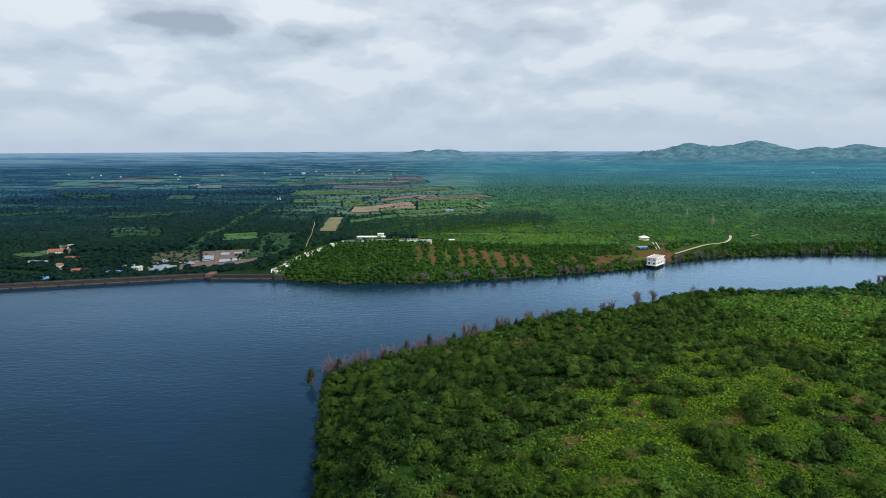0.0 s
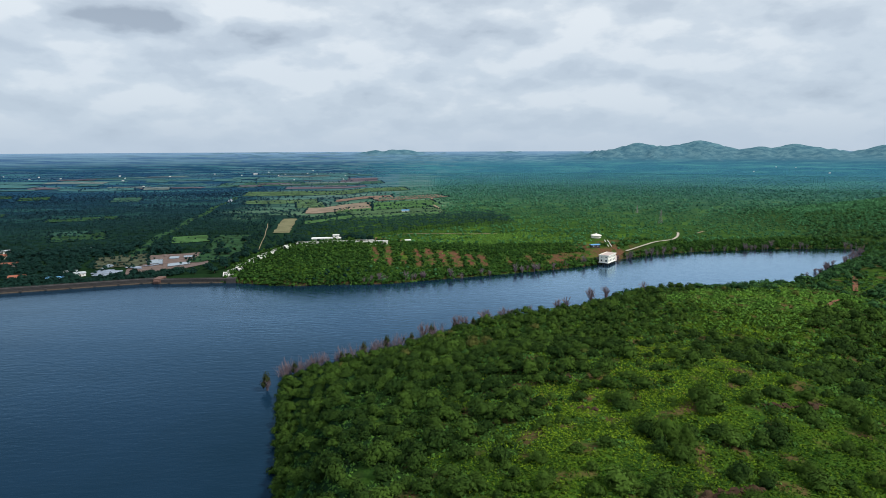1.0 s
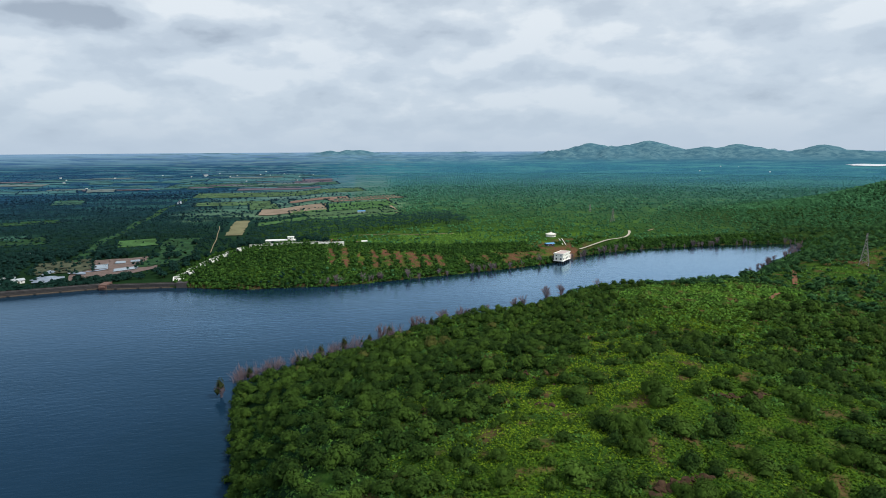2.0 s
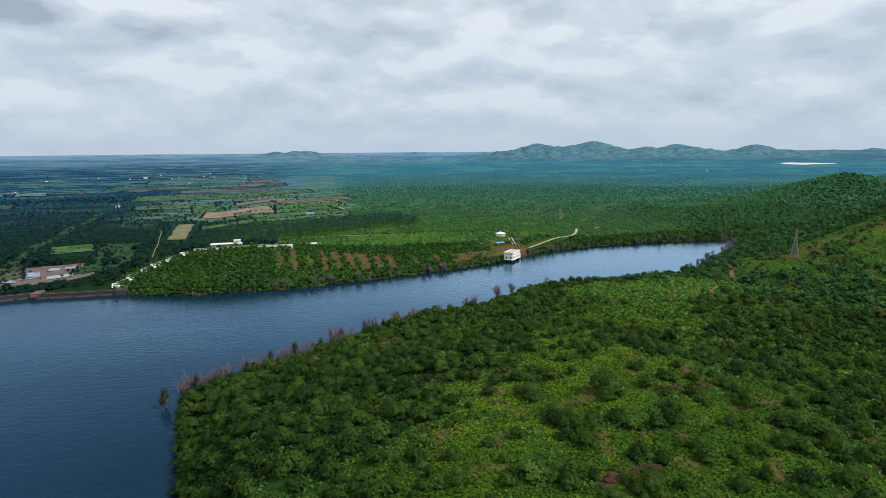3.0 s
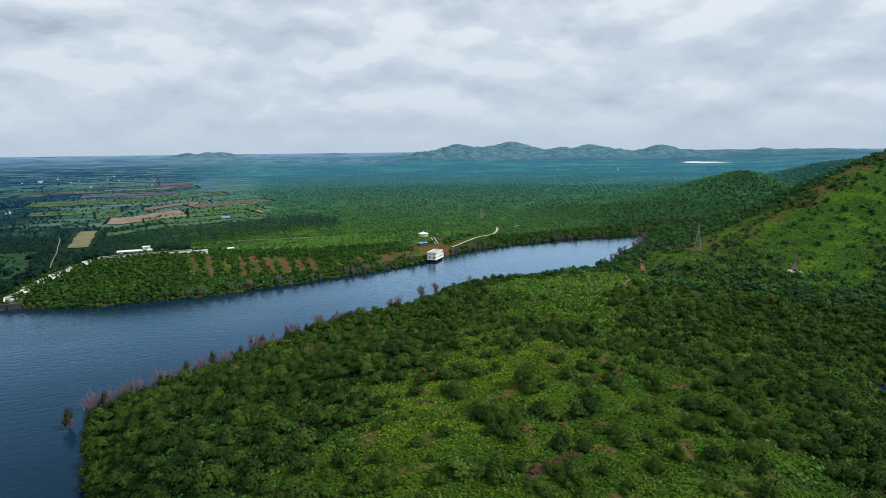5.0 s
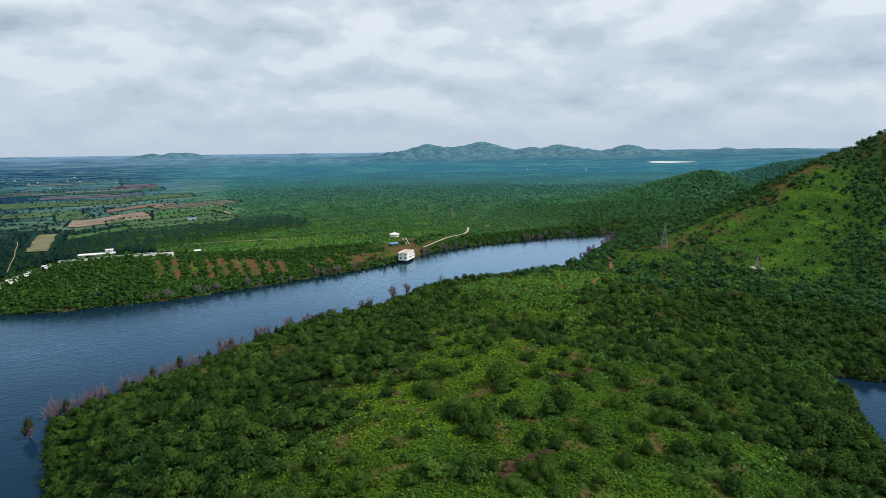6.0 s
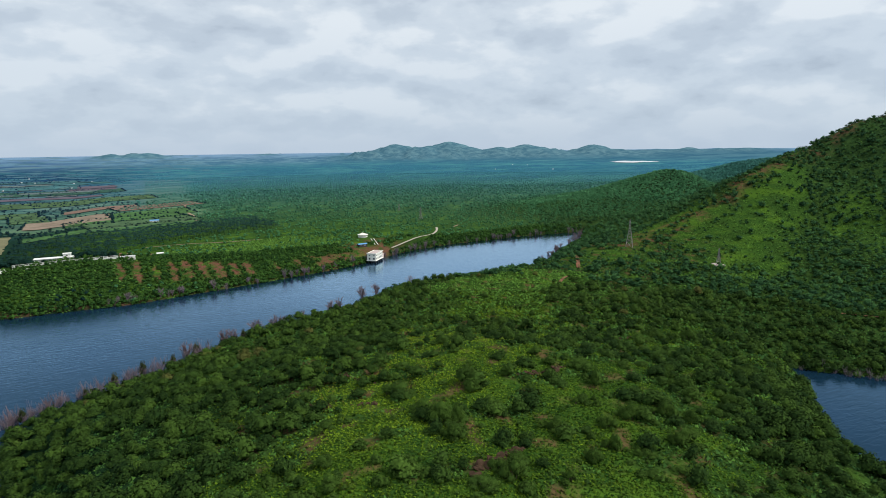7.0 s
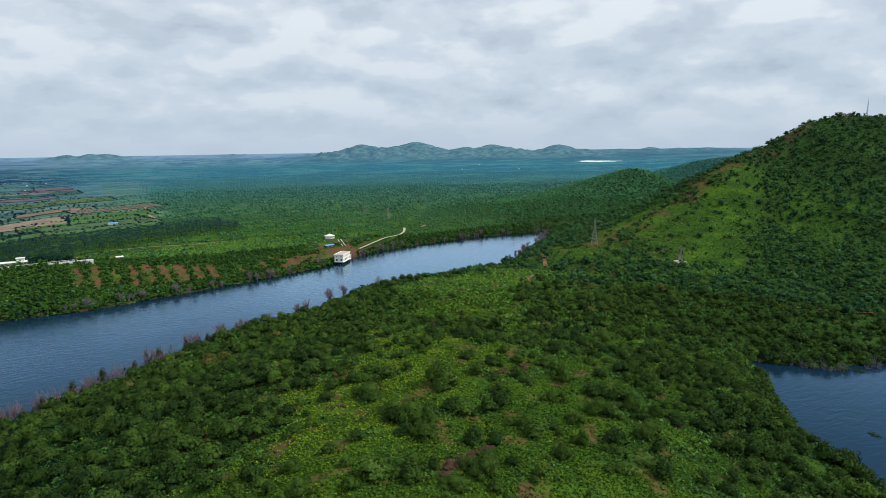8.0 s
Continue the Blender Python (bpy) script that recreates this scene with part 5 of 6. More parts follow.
def stair_terrace(x, y, turn, wide, steps, label):
    """A white flight of steps between cheek walls, with a landing slab."""
    s = thing("stair_terrace", pose(x, y, gz(x, y) + 0.2, 0, 0, turn), label, "steps", "white garden steps")
    for i in range(steps):
        part("step", boxed(-wide / 2, wide / 2, i * 0.6, steps * 0.6, i * 0.34 - (1.5 if i == 0 else 0.0), i * 0.34 + 0.34), M_WHITE, s)
    for sx in (-1, 1):
        bm = bmesh.new()
        beam(bm, (sx * (wide / 2 + 0.3), -0.5, 0.6), (sx * (wide / 2 + 0.3), steps * 0.6, steps * 0.34 + 0.9), 0.6)
        part("cheek_wall", bm, M_WHITE, s)
    part("landing", boxed(-wide / 2 - 0.6, wide / 2 + 0.6, steps * 0.6 + 0.003, steps * 0.6 + 2.2, -2.0, steps * 0.34 + 0.1, bevel=0.05), M_STONE, s)
    part("backing", boxed(-wide / 2 - 0.6, wide / 2 + 0.6, steps * 0.6 + 2.203, steps * 0.6 + 2.6, -2.0, steps * 0.34 + 1.0), M_WHITE, s)


build_terrace_house()
terrace_wall(-96, 549, -24, 555, 1.9, 0.6, "long white terrace wall with a railing along the hilltop")
terrace_wall(-90, 541, -12, 547, 0.7, 0.5, "low white lower terrace wall on the hilltop", False)
h = thing("terrace_block", pose(-17, 553, gz(-17, 553), 0, 0, 6), "white viewing platform with pale panels at the terrace's end", "building")
part("wall", boxed(-5.5, 5.5, -3, 3, -3, 2.4, bevel=0.06), M_WHITE, h)
part("parapet", boxed(-5.7, 5.7, -3.2, -2.9, 2.4, 3.1), M_WHITE, h)
for i in range(5):
    part("panel", boxed(-4.9 + 2.1 * i, -3.5 + 2.1 * i, -3.06, -3.003, 0.6, 2.0), M_CREAM, h)
for i, (x, y) in enumerate(((-30, 572), (-24, 573), (-16, 577), (2, 584))):
    w = thing("ruined_wall", pose(x, y, gz(x, y), 0, 0, 12 * i), "bare reddish brick wall stump behind the terrace", "wall", "brick wall stumps")
    part("wall", boxed(-2.2, 2.2, -0.4, 0.4, -1, 3.6 - 0.5 * i, bevel=0.1), plain("brick_bare_%s" % "abcd"[i], (0.34, 0.19, 0.13), 0.3, 1.2), w)
    part("buttress", boxed(-2.4, -1.6, -0.9, -0.403, -1, 3.0 - 0.5 * i, bevel=0.1), M_STONE, w)
gable("gate_house", 8, 590, 5, 4, 3.0, 10, M_WHITE, "small white gate house beside the terrace track", rise=0.3)
FLIGHTS = [(-101, 541, 35, 4.5, 4), (-113, 532, 25, 3.5, 3), (-121, 524, 40, 4.5, 4), (-129, 516, 20, 3, 3), (-136, 507, 45, 3.5, 4), (-145, 499, 10, 7, 6)]
for x, y, turn, wide, n in FLIGHTS:
    stair_terrace(x, y, turn, wide, n, "white stepped garden terrace climbing the wooded slope")
for x0, y0, x1, y1 in ((-148, 506, -140, 509), (-141, 513, -133, 517), (-134, 522, -127, 527), (-127, 531, -116, 536), (-116, 541, -103, 546)):
    terrace_wall(x0, y0, x1, y1, 0.8, 0.4, "white retaining wall beside the garden steps")


# ---- below the dam: houses, ponds, the spill channel ----
def puddle(name, cx, cy, rx, ry, turn, mat, label, category, lift):
    """A sheet of water with a wavering edge."""
    a = np.linspace(0, 6.283, 49)[:-1]
    k = 1 + 0.16 * np.sin(3 * a + 1) + 0.09 * np.sin(7 * a) + 0.05 * np.sin(13 * a + 2)
    u, v = rx * k * np.cos(a), ry * k * np.sin(a)
    c, s = math.cos(radians(turn)), math.sin(radians(turn))
    x, y = np.append(cx + c * u - s * v, cx), np.append(cy + s * u + c * v, cy)
    z = land(x, y) + lift
    i = np.arange(48)
    me = mesh_from(name, np.column_stack([x, y, z]), np.stack([i, (i + 1) % 48, np.full(48, 48)], 1), mat)
    return tagged(new(name, me), label, category, kind="structure")


# pale base colour painted in for the sky mirrored by still water
M_POND = plain("pond_water_sky_pale", (0.20, 0.25, 0.29), 0.25, 0.08, rough=0.12, spec=0.5)
for cx, cy, ln, wd, turn in ((-251, 615, 15, 26, 22), (-239, 636, 10, 13, 20), (-220, 596, 20, 18, 18), (-227, 643, 9, 12, 20)):
    drape("pond", quad(cx, cy, ln, wd, turn), M_POND, "shallow settling pond holding pale still water", "pond", 0.9, 5)
drape("pond_bank", quad(-235, 612, 72, 104, 18), M_MUD, "bare pinkish mud banks between settling ponds", "ground", 0.35, 14)
drape("pond_bank", quad(-237, 606, 4, 100, 20), M_MUD, "pale causeway between the ponds", "ground", 1.3, 8)
M_SPILL = plain("channel_pale_foam", (0.20, 0.25, 0.33), 0.85, 0.2, rough=0.3, spec=0.5)
for cx, cy, rx, ry, turn in ((-274, 560, 12, 13, 20), (-258, 584, 6, 9, 60), (-287, 592, 4, 12, 10), (-246, 596, 2.5, 11, -50)):
    puddle("spill_channel", cx, cy, rx, ry, turn, M_SPILL, "pale blue-white shallow water spilling over rocks", "water", 0.9)
gable("red_roof_house", -426, 644, 20, 10, 3.6, 12, M_TILE, "large house under a broad red tiled roof", M_CREAM, 0.4)
gable("house", -440, 680, 13, 6, 3.2, 25, M_PALE, "white shed-roofed house behind the red-roofed one")
gable("house", -383, 600, 14, 7, 3.4, 15, M_TILE, "small house with a red tiled roof among trees", M_CREAM)
gable("house", -369, 557, 5, 5, 5.0, 5, M_TILE, "narrow white house with a small red roof")
gable("house", -407, 581, 16, 6, 3.0, 8, M_PALE, "low white house among dark trees")
gable("house", -340, 540, 12, 7, 3.4, 20, M_TILE, "brown-roofed house near the dam")
gable("house", -347, 512, 18, 8, 2.8, 14, M_BLUE, "pale blue sheet-roofed shed beside the dam", M_WHITE, 0.2)
gable("house", -305, 535, 12, 6, 3.0, 10, M_BLUE, "bright blue sheet-roofed shed below the dam", M_WHITE, 0.25)
gable("house", -306, 560, 12, 6, 3.2, 22, M_PALE, "white-roofed shed with a blue wall", M_BLUE, 0.3)
gable("house", -293, 552, 9, 6, 3.0, 40, M_PALE, "small white shed near the spill channel")
gable("house", -356, 694, 6, 5, 3.2, 0, M_PALE, "tiny white hut in a dark plantation")
puddle("pond", -371, 1330, 5, 45, 12, M_POND, "pale bend of a stream shining among farm trees", "water", 0.8)


# whitish colour stands for the sky's reflection on the distant lake
puddle("far_lake", *polar(44.5, 3570), 118, 85, -44.5, plain("far_lake_painted_sheen", (0.60, 0.62, 0.66), 0.15, 0.02, rough=0.5), "pale distant lake shining beyond the woodland", "water", 2.0)


# ---- distant villages ----
def build_villages():
    rng = np.random.RandomState(90)
    base = gable("village_house", -560, 2380, 14, 9, 5.0, 0, M_PALE, "white house in a distant village", group="village houses")
    for k in range(28):
        b, d = [(-14, 2350), (-10, 2450), (-24, 2250), (-5, 2500), (-30, 2300), (36, 2900)][k % 6]
        x, y = polar(b + rng.normal() * 2.0, d + rng.normal() * 260)
        c = copy_thing(base, pose(x, y, gz(x, y) + 0.8, 0, 0, rng.rand() * 90) @ Matrix.Scale(0.22 + 0.22 * rng.rand(), 4))


build_villages()


# ---- pylons and the summit mast ----
def build_pylon(x, y, high, turn, label, footing=False):
    p = thing("pylon", pose(x, y, gz(x, y) - 0.3, 0, 0, turn), label, "pylon", "power pylons")
    b, t, w = high * 0.13, high * 0.028, 0.22
    waist = high * 0.62

    def half(z):
        return b + (t * 1.3 - b) * z / waist if z < waist else t * 1.3 + (t * 0.5 - t * 1.3) * (z - waist) / (high - waist)

    for sx in (-1, 1):
        for sy in (-1, 1):
            bm = beam(bmesh.new(), (sx * half(0), sy * half(0), -1), (sx * half(waist), sy * half(waist), waist), w)
            beam(bm, (sx * half(waist), sy * half(waist), waist), (sx * half(high), sy * half(high), high), w * 0.8)
            part("leg", bm, M_STEEL, p)
    bm = bmesh.new()
    zs = [high * f for f in (0, 0.16, 0.30, 0.42, 0.53, 0.62, 0.72, 0.82, 0.92, 1.0)]
    for z0, z1 in zip(zs, zs[1:]):
        a, c = half(z0), half(z1)
        for s in (-1, 1):
            beam(bm, (-a, s * a, z0), (c, s * c, z1), w * 0.5)
            beam(bm, (a, s * a, z0), (-c, s * c, z1), w * 0.5)
            beam(bm, (s * a, -a, z0), (s * c, c, z1), w * 0.5)
            beam(bm, (s * a, a, z0), (s * c, -c, z1), w * 0.5)
    part("bracing", bm, M_STEEL, p)
    for f, r in ((0.66, 0.17), (0.78, 0.15), (0.90, 0.13)):
        z = high * f
        bm = bmesh.new()
        for s in (-1, 1):
            beam(bm, (s * half(z), 0, z), (s * high * r, 0, z + 0.3), w * 0.7)
            beam(bm, (s * half(z), 0, z + high * 0.05), (s * high * r, 0, z + 0.3), w * 0.5)
        part("crossarm", bm, M_STEEL, p)
    if footing:
        part("footing", boxed(-4.5, 4.5, -3.5, 3.5, -3, 1.4, bevel=0.1), M_PINKROOF, p, "pale concrete footing")


build_pylon(364.3, 371.0, 23.5, 40, "grey lattice steel pylon on the grassy saddle")
build_pylon(381, 296, 13.5, 60, "short grey lattice pylon on a concrete footing", True)
build_pylon(*polar(24.6, 860), 19.0, 30, "grey lattice pylon rising from the woodland")
build_pylon(*polar(22.5, 980), 12.0, 30, "smaller grey lattice pylon among distant trees")


def build_summit():
    x, y = polar(65.1, 978)
    m = thing("mast", pose(x, y, gz(x, y)), "slender radio mast on the mountain summit", "mast")
    for a in (0, 2.09, 4.19):
        part("leg", beam(bmesh.new(), (1.1 * math.cos(a), 1.1 * math.sin(a), -1), (0.3 * math.cos(a), 0.3 * math.sin(a), 19), 0.3, 0.2), M_STEEL, m)
    bm = bmesh.new()
    for i in range(9):
        z, r = 2 * i + 0.5, 1.1 - 0.04 * (2 * i)
        for a in (0, 2.09, 4.19):
            beam(bm, (r * math.cos(a), r * math.sin(a), z), (r * math.cos(a + 2.09), r * math.sin(a + 2.09), z + 2), 0.14)
    part("bracing", bm, M_STEEL, m)
    part("whip_antenna", beam(bmesh.new(), (0, 0, 18.5), (0, 0, 25), 0.22, 0.1), M_STEEL, m)
    for b, w, text in ((63.4, 7, "small cream hut on the mountain summit"), (64.0, 5, "low white hut on the mountain summit")):
        gable("summit_hut", *polar(b, 968), w, 4, 3.2, 20, M_WHITE, text, M_CREAM, 0.2)


build_summit()


# ---- dead trees standing in the flooded margin ----
def limb(bm, rng, a, d, ln, w, depth):
    """A branching limb of tapered bars."""
    b = a + d * ln
    beam(bm, a, b, w, w * 0.6, 3)
    if depth == 0:
        return
    for _ in range(3 if depth > 1 else 4):
        n = (d + Vector(rng.normal(size=3)) * 0.42 + Vector((0, 0, 0.25))).normalized()
        limb(bm, rng, a + d * ln * (0.55 + 0.45 * rng.rand()), n, ln * (0.62 + 0.2 * rng.rand()), w * 0.55, depth - 1)


def dead_tree(seed, x, y, high, label, depth=3):
    rng = np.random.RandomState(seed)
    t = thing("dead_tree", pose(x, y, min(gz(x, y), -0.2)), label, "dead tree", "drowned bare trees")
    trunk = bmesh.new()
    beam(trunk, (0, 0, -0.8), (0.05 * high * rng.normal(), 0.05 * high * rng.normal(), 0.38 * high), 0.045 * high * 0.55, 0.03 * high * 0.5, 5)
    part("trunk", trunk, M_DEAD, t)
    twigs = bmesh.new()
    for i in range(13):
        a = 6.283 * (i + rng.rand() * 0.6) / 13
        d = Vector((math.cos(a) * 0.40, math.sin(a) * 0.40, 0.95)).normalized()
        limb(twigs, rng, Vector((0, 0, high * (0.12 + 0.30 * rng.rand()))), d, high * (0.20 + 0.10 * rng.rand()), 0.25, depth - 1)
    part("twig_fan", twigs, M_DEAD, t, "fan of bare pinkish-grey twigs")
    return t


def sapling(seed, x, y, high):
    rng = np.random.RandomState(seed)
    t = thing("dead_sapling", pose(x, y, min(gz(x, y), -0.2)), "leafless grey sapling standing in shallow water", "dead tree", "drowned saplings")
    bm = bmesh.new()
    for i in range(7):
        o = Vector((rng.normal() * 0.7, rng.normal() * 0.7, -0.6))
        limb(bm, rng, o * 0.8, Vector((rng.normal() * 0.05, rng.normal() * 0.05, 1)).normalized(), high * (0.4 + 0.5 * rng.rand()), 0.13, 1)
    part("brushwood", bm, M_DEAD, t)
    return t


def along(line, u):
    p = np.array(line, float)
    c = np.concatenate([[0], np.cumsum(np.linalg.norm(np.diff(p, axis=0), axis=1))])
    return np.interp(u * c[-1], c, p[:, 0]), np.interp(u * c[-1], c, p[:, 1])


NEAR_SHORE = [(-58, 274), (-31, 293), (-5, 311), (22, 330), (51, 348), (97, 370), (150, 405), (202, 408)]
FAR_SHORE = [(-40, 474), (36, 488), (86, 502), (141, 519), (212, 559), (266, 586), (312, 598), (362, 601), (414, 607), (461, 604), (505, 600)]
BAY_SHORE = [(283, 172), (290, 160), (305, 146), (330, 137), (360, 128)]
END_SHORE = [(502, 592), (455, 543), (402, 506), (335, 451)]


def plant_margin():
    rng = np.random.RandomState(95)
    kinds = [dead_tree(200 + i, -900 - 20 * i, -800, 8.5, "bare pinkish-grey tree drowned at the lake's edge") for i in range(5)]
    twig = [sapling(210 + i, -900 - 20 * i, -760, 5.6) for i in range(4)]

    def place(proto, x, y, s):
        z = min(gz(x, y), 0.4) - 0.2
        copy_thing(proto, pose(x, y, z, 0, 0, rng.rand() * 360) @ Matrix.Scale(s, 4))

    for u in (0.30, 0.385, 0.40, 0.45, 0.465, 0.50, 0.52, 0.57, 0.655, 0.69, 0.78, 0.83, 0.93):
        x, y = along(NEAR_SHORE, u)
        place(kinds[rng.randint(5)], x - 2.6 + rng.normal() * 1.0, y + 3.4 + rng.normal() * 1.0, 1.35 + 0.5 * rng.rand())
    for k in range(84):
        x, y = along(NEAR_SHORE, 0.0 + 0.36 * rng.rand() ** 1.1)
        out = 2.0 + 7.5 * rng.rand()
        place(twig[rng.randint(4)], x - 0.55 * out + rng.normal(), y + 0.8 * out + rng.normal(), 0.75 + 0.8 * rng.rand())
    for k in range(70):
        x, y = along(FAR_SHORE, rng.rand())
        place((kinds + twig)[rng.randint(9)], x + rng.normal() * 1.2, y - 0.5 + rng.normal() * 1.2, 0.75 + 0.5 * rng.rand())
    for k in range(26):
        x, y = along(END_SHORE, rng.rand())
        place(kinds[rng.randint(5)], x - 3 + rng.normal() * 3, y + 2 + rng.normal() * 3, 0.7 + 0.5 * rng.rand())
    for k in range(26):
        x, y = along(BAY_SHORE, rng.rand())
        place(twig[rng.randint(4)], x + rng.normal() * 2, y - 2 - 5 * rng.rand(), 0.6 + 0.4 * rng.rand())
    for o in kinds + twig:
        for c in o.children:
            bpy.data.objects.remove(c)
        bpy.data.objects.remove(o)


plant_margin()


# ---- bushes that stand out on the open hilltop ----
def bush_proto(seed, tint, leaves, leaf):
    b = thing("bush", pose(-900, -700 - 20 * (seed % 50), 0), "rounded dark green bush on the grassy hilltop", "bush", "hilltop bushes")
    v, f, nr = crown(seed, 10, leaves, leaf, 0.9 + 0.12 * (seed % 3), spread=0.95, rough=True, lift=0.2)
    me = mesh_from("crown", v, f, M_SCRUB, [("tint", np.full(len(v), tint)), ("lean", nr)])
    ob = new("crown", me)
    ob.parent = b
    bm = bmesh.new()
    for i in range(4):
        a = 1.57 * i + 0.3 * seed
        beam(bm, (0, 0, -0.25), (0.35 * math.cos(a), 0.35 * math.sin(a), 0.6), 0.07, 0.04, 5)
    part("stem", bm, M_BARK, b)
    return b


# x, y and radius
BUSHES = [(75, 135, 4.6), (73, 120, 3.2), (59, 119, 5.2), (58, 110, 3.4), (108, 149, 2.3), (114, 167, 2.5), (134, 164, 3.0), (115, 137, 4.2), (99, 115, 3.4), (104, 103, 3.6), (79, 88, 3.1), (88, 91, 2.5), (81, 104, 2.3),
          (92, 86, 2.5), (116, 103, 2.9), (142, 126, 4.0), (220, 184, 4.6), (202, 185, 4.5), (189, 185, 3.5), (60, 89, 4.2), (53, 89, 2.8), (69, 83, 1.8), (108, 90, 3.7), (146, 106, 3.2), (120, 98, 3.1), (95, 79, 2.4), (88, 80, 2.4),
          (35, 134, 2.6), (29, 116, 2.4), (28, 106, 2.7), (58, 142, 4.6), (59, 157, 3.1), (66, 159, 2.4), (57, 125, 3.5), (43, 101, 2.9), (44, 100, 2.2), (31, 147, 2.7), (21, 107, 2.2), (85, 170, 3.6), (138, 218, 4.6), (88, 124, 2.3),
          (112, 125, 3.1), (164, 126, 3.5), (132, 135, 2.7), (196, 138, 4.2), (38, 117, 1.7), (36, 100, 1.8), (18, 118, 1.9), (108, 142, 2.5), (95, 101, 2.3)]


def plant_bushes():
    rng = np.random.RandomState(96)
    protos = [bush_proto(300 + i, (0.50, 0.62, 0.72, 0.56, 0.80, 0.66)[i], 2600 if i < 3 else 620, 0.042 if i < 3 else 0.085) for i in range(6)]
    spots = list(BUSHES)
    for x, y, r in BUSHES:  # smaller neighbours round the large ones
        for _ in range(rng.randint(2, 5)):
            a, far = rng.rand() * 6.283, r * (0.7 + 0.8 * rng.rand())
            spots.append((x + far * math.cos(a), y + far * math.sin(a), r * (0.3 + 0.35 * rng.rand())))
    q = scatter(97, 80, 330, 9.5, 8, 58)
    g = grass_zone(q[:, 0], q[:, 1])
    for (x, y), k in zip(q, g):
        if k > 0.4 and rng.rand() < 0.45 and on_point(x, y):
            spots.append((x, y, 0.7 + 1.7 * rng.rand() ** 2.5))
    for x, y, r in spots[:300]:
        copy_thing(protos[rng.randint(3) if r > 2.2 else 3 + rng.randint(3)], pose(x, y, gz(x, y) - 0.12 * r, 0, 0, rng.rand() * 360) @ Matrix.Diagonal((r * (0.55 + 0.35 * rng.rand()), r * (0.55 + 0.35 * rng.rand()), r * (0.6 + 0.5 * rng.rand()), 1)))
    for o in protos:
        for c in list(o.children):
            bpy.data.objects.remove(c)
        bpy.data.objects.remove(o)


plant_bushes()


# ---- the part-leafed tree standing in the water off the tip ----
def tip_tree(x, y, high, tint, label):
    t = dead_tree(401, x, y, high, label, 3)
    t.name = "waterside_tree"
    t["category"], t["group"] = "tree", "waterside trees"
    v, f, nr = crown(402, 9, 230, 0.10, 2.0, rough=True)
    v = v * np.array([0.29, 0.29, 0.44]) * high + np.array([0, 0, high * 0.08])
    ob = new("crown", mesh_from("crown", v, f, M_OLIVE, [("tint", np.full(len(v), tint)), ("lean", nr)]))
    ob.parent = t
    return t


tip_tree(-62, 262, 10.5, 0.6, "half-bare tree with a thin olive crown standing in water")
for x, y, s, tint in ((-52, 279, 8.0, 0.4), (-31, 296, 7.0, 0.6), (-20, 305, 9.0, 0.8), (-8, 315, 9.5, 0.5), (6, 326, 7.5, 0.7), (18, 336, 9.5, 0.9), (33, 346, 9.0, 0.6), (45, 352, 8.5, 0.8)):
    tip_tree(x, y, s, tint, "small olive-crowned tree at the flooded edge")


# ---- large shade trees on the garden hill and in the meadow ----
def shade_tree(seed, x, y, r, label):
    t = thing("tree", pose(x, y, gz(x, y) - 0.2), label, "tree", "dark shade trees")
    v, f, nr = crown(seed, 7, 260, 0.15, 0.95, spread=0.62)
    v = v * r + np.array([0, 0, r * 0.04])
    ob = new("crown", mesh_from("crown", v, f, M_GROVE, [("tint", np.full(len(v), 0.35)), ("outer", np.zeros(len(v))), ("lean", nr)]))
    ob.parent = t
    bm = beam(bmesh.new(), (0, 0, -0.5), (0.1 * r, 0, 0.8 * r), 0.13 * r, 0.08 * r, 7)
    for a in (0.4, 2.5, 4.4):
        beam(bm, (0.05 * r, 0, 0.5 * r), (0.5 * r * math.cos(a), 0.5 * r * math.sin(a), 0.95 * r), 0.07 * r, 0.03 * r, 5)
    part("trunk", bm, M_BARK, t)


for i, (x, y, r) in enumerate(((-104, 560, 5.5), (-97, 566, 6), (-91, 572, 5), (-110, 553, 4.5), (-52, 581, 5.5), (-46, 578, 6), (-40, 574, 5.5), (-36, 582, 5), (-60, 594, 6), (-84, 596, 6), (-100, 590, 6), (-28, 564, 4.5), (-34, 562, 4))):
    shade_tree(500 + i, x, y, r, "dark rounded shade tree behind the white terrace")
for i, (x, y, r) in enumerate(((-196, 648, 7), (-188, 652, 6), (-205, 690, 6.5), (-214, 664, 5), (-192, 742, 6))):
    shade_tree(520 + i, x, y, r, "dark rounded tree clump in the green meadow")
for i, (x, y, r) in enumerate(((-160, 512, 4.5), (-153, 520, 5), (-166, 522, 4), (-146, 528, 4.5), (-158, 534, 5.5), (-172, 536, 4), (-140, 538, 5), (-150, 546, 5.5), (-132, 548, 5), (-164, 552, 4.5), (-178, 516, 3.5), (-186, 530, 4), (-122, 556, 5))):
    shade_tree(540 + i, x, y, r, "dark rounded tree below the garden steps")


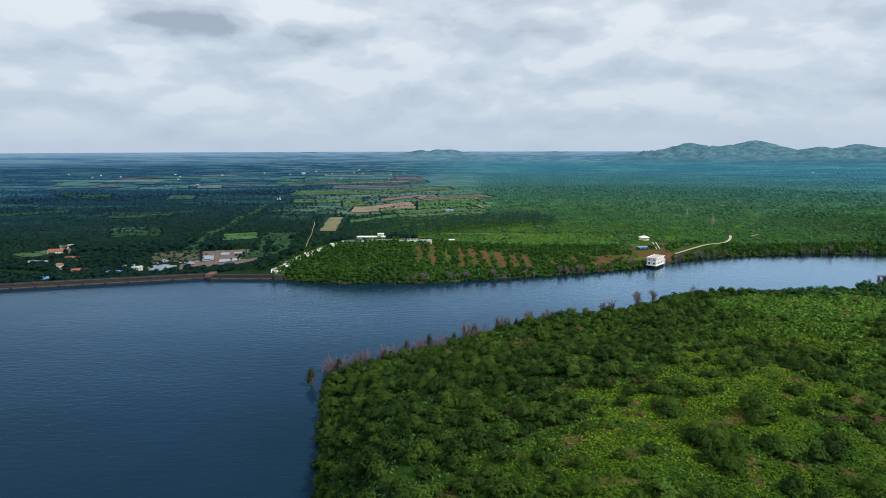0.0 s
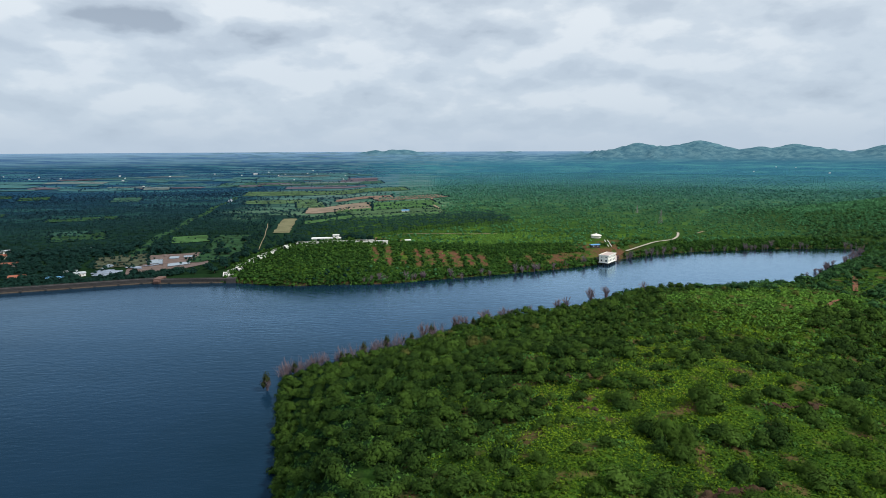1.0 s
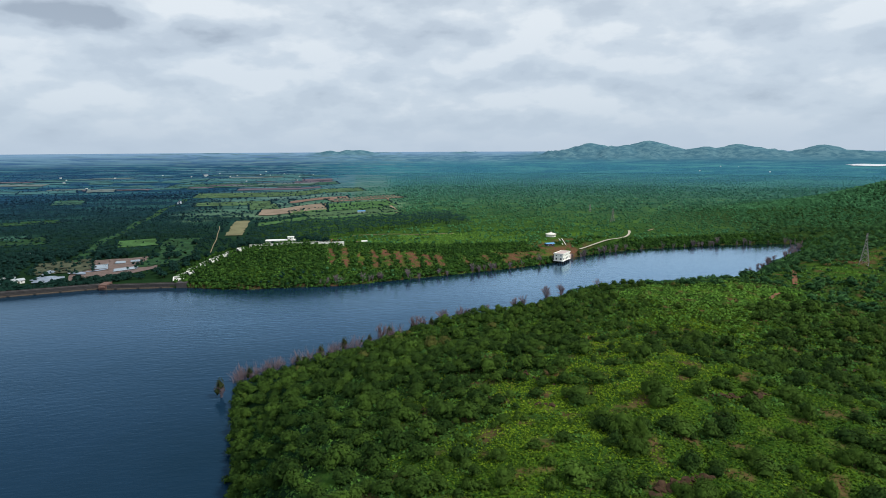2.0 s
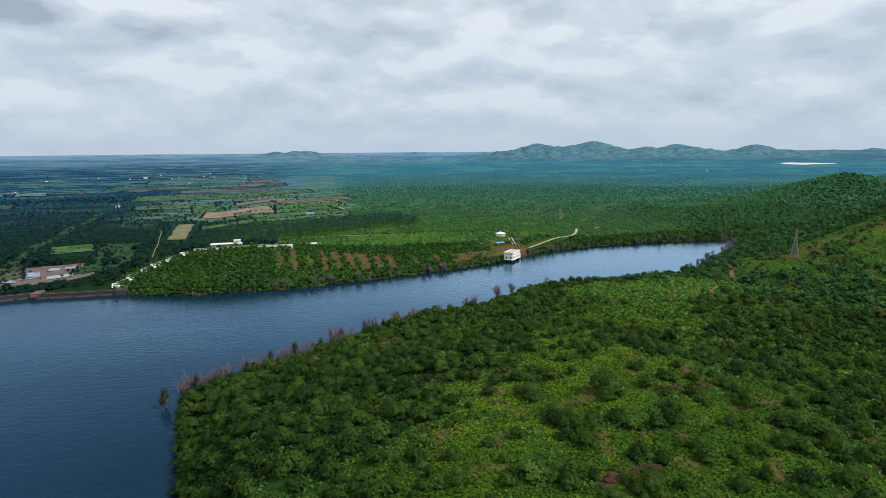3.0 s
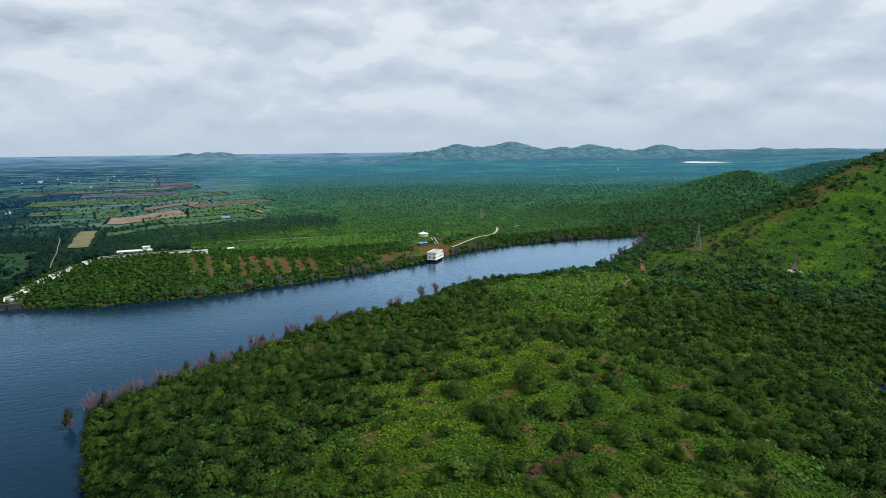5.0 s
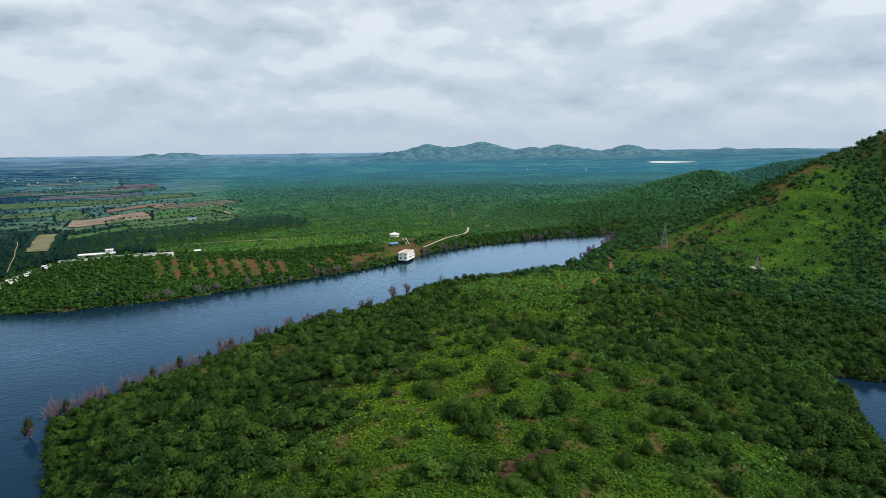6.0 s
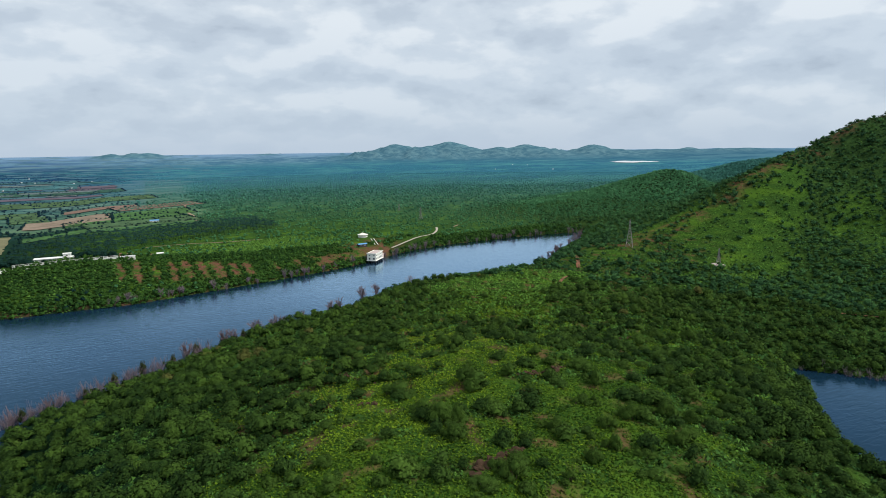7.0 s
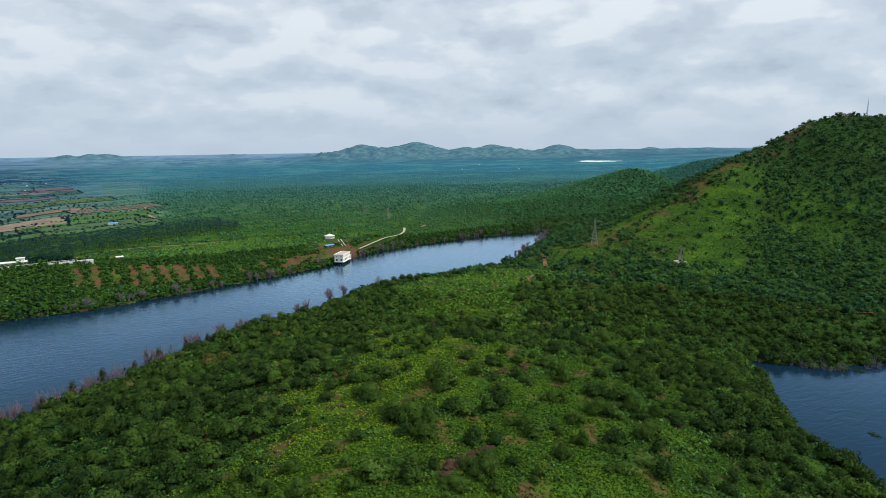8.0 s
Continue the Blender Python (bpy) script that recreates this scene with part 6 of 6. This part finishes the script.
# ---- rock ledges on the point ----
def rock_ledge(line, count, size, seed, label):
    rng = np.random.RandomState(seed)
    x0, y0 = line[0]
    g = thing("rock_ledge", pose(x0, y0, gz(x0, y0)), label, "rocks", "hilltop rock ledges")
    for i in range(count):
        x, y = along(line, (i + rng.rand()) / count)
        x, y = x + rng.normal() * size * 0.5, y + rng.normal() * size * 0.5
        bm = bmesh.new()
        bmesh.ops.create_icosphere(bm, subdivisions=2, radius=1.0)
        cut = rng.normal(size=(5, 3))
        for v in bm.verts:
            for n in cut:
                n = Vector(n).normalized()
                k = v.co.dot(n)
                if k > 0.55:
                    v.co -= n * (k - 0.55)
            v.co *= 0.92 + 0.16 * rng.rand()
        ob = part("rock", bm, M_ROCK, g)
        s = size * (0.55 + 0.7 * rng.rand())
        ob.matrix_basis = pose(x - x0, y - y0, gz(x, y) - gz(x0, y0) + 0.1 * s, 20 * rng.normal(), 20 * rng.normal(), rng.rand() * 360) @ Matrix.Diagonal((s * 1.4, s, s * 0.5, 1))


rock_ledge([(91, 134), (102, 137), (111, 138)], 26, 0.95, 1, "reddish-brown rock ledge breaking the grass")
rock_ledge([(53, 93), (59, 95), (68, 98)], 30, 1.0, 2, "dark brown rock outcrop beside bushes")
rock_ledge([(50, 172), (55, 156)], 12, 0.8, 3, "scattered grey-brown stones on the hilltop")
rock_ledge([(36, 156), (39, 149)], 8, 0.7, 4, "low grey stones in the grass")
rock_ledge([(45, 145), (50, 140)], 8, 0.7, 5, "low brown stones in the grass")
rock_ledge([(28, 144), (21, 138), (16, 135)], 24, 0.7, 6, "long grey rock ledge at the scrub's edge")
rock_ledge([(168, 187), (195, 190)], 22, 0.8, 7, "dark rock ledge on the hill's shoulder")


# ---- drowned shrubs and reeds of the bay ----
def water_weed(seed, x, y, r, label):
    """A low raft of leaves and stalks breaking the surface."""
    t = thing("water_weed", pose(x, y, 0.0), label, "water plant", "weeds in the bay")
    v, f, nr = crown(seed, 6, 150, 0.14, 0.35, core=False, spread=1.3)
    ob = new("leaves", mesh_from("leaves", v * r, f, M_SCRUB, [("tint", np.full(len(v), 0.45)), ("lean", nr)]))
    ob.parent = t
    rng = np.random.RandomState(seed)
    bm = bmesh.new()
    for i in range(6):
        a = rng.rand() * 6.283
        beam(bm, (0, 0, -0.6), (0.8 * r * math.cos(a), 0.8 * r * math.sin(a), 0.25 * r), 0.06, 0.03, 3)
    part("stalk", bm, M_DEAD, t)


for i, (x, y, r) in enumerate(((153, 73, 2.0), (159, 77, 1.6), (223, 98, 2.2), (216, 93, 2.4), (147, 66, 1.8), (246, 100, 1.5))):
    water_weed(600 + i, x, y, r, "low clump of weeds breaking the bay's surface")
for i, (x, y, r) in enumerate(((297, 153, 4.0), (302, 148, 3.2), (306, 141, 2.6), (311, 135, 1.8))):
    water_weed(620 + i, x, y, r, "bright green reed bed along the bay's spit")
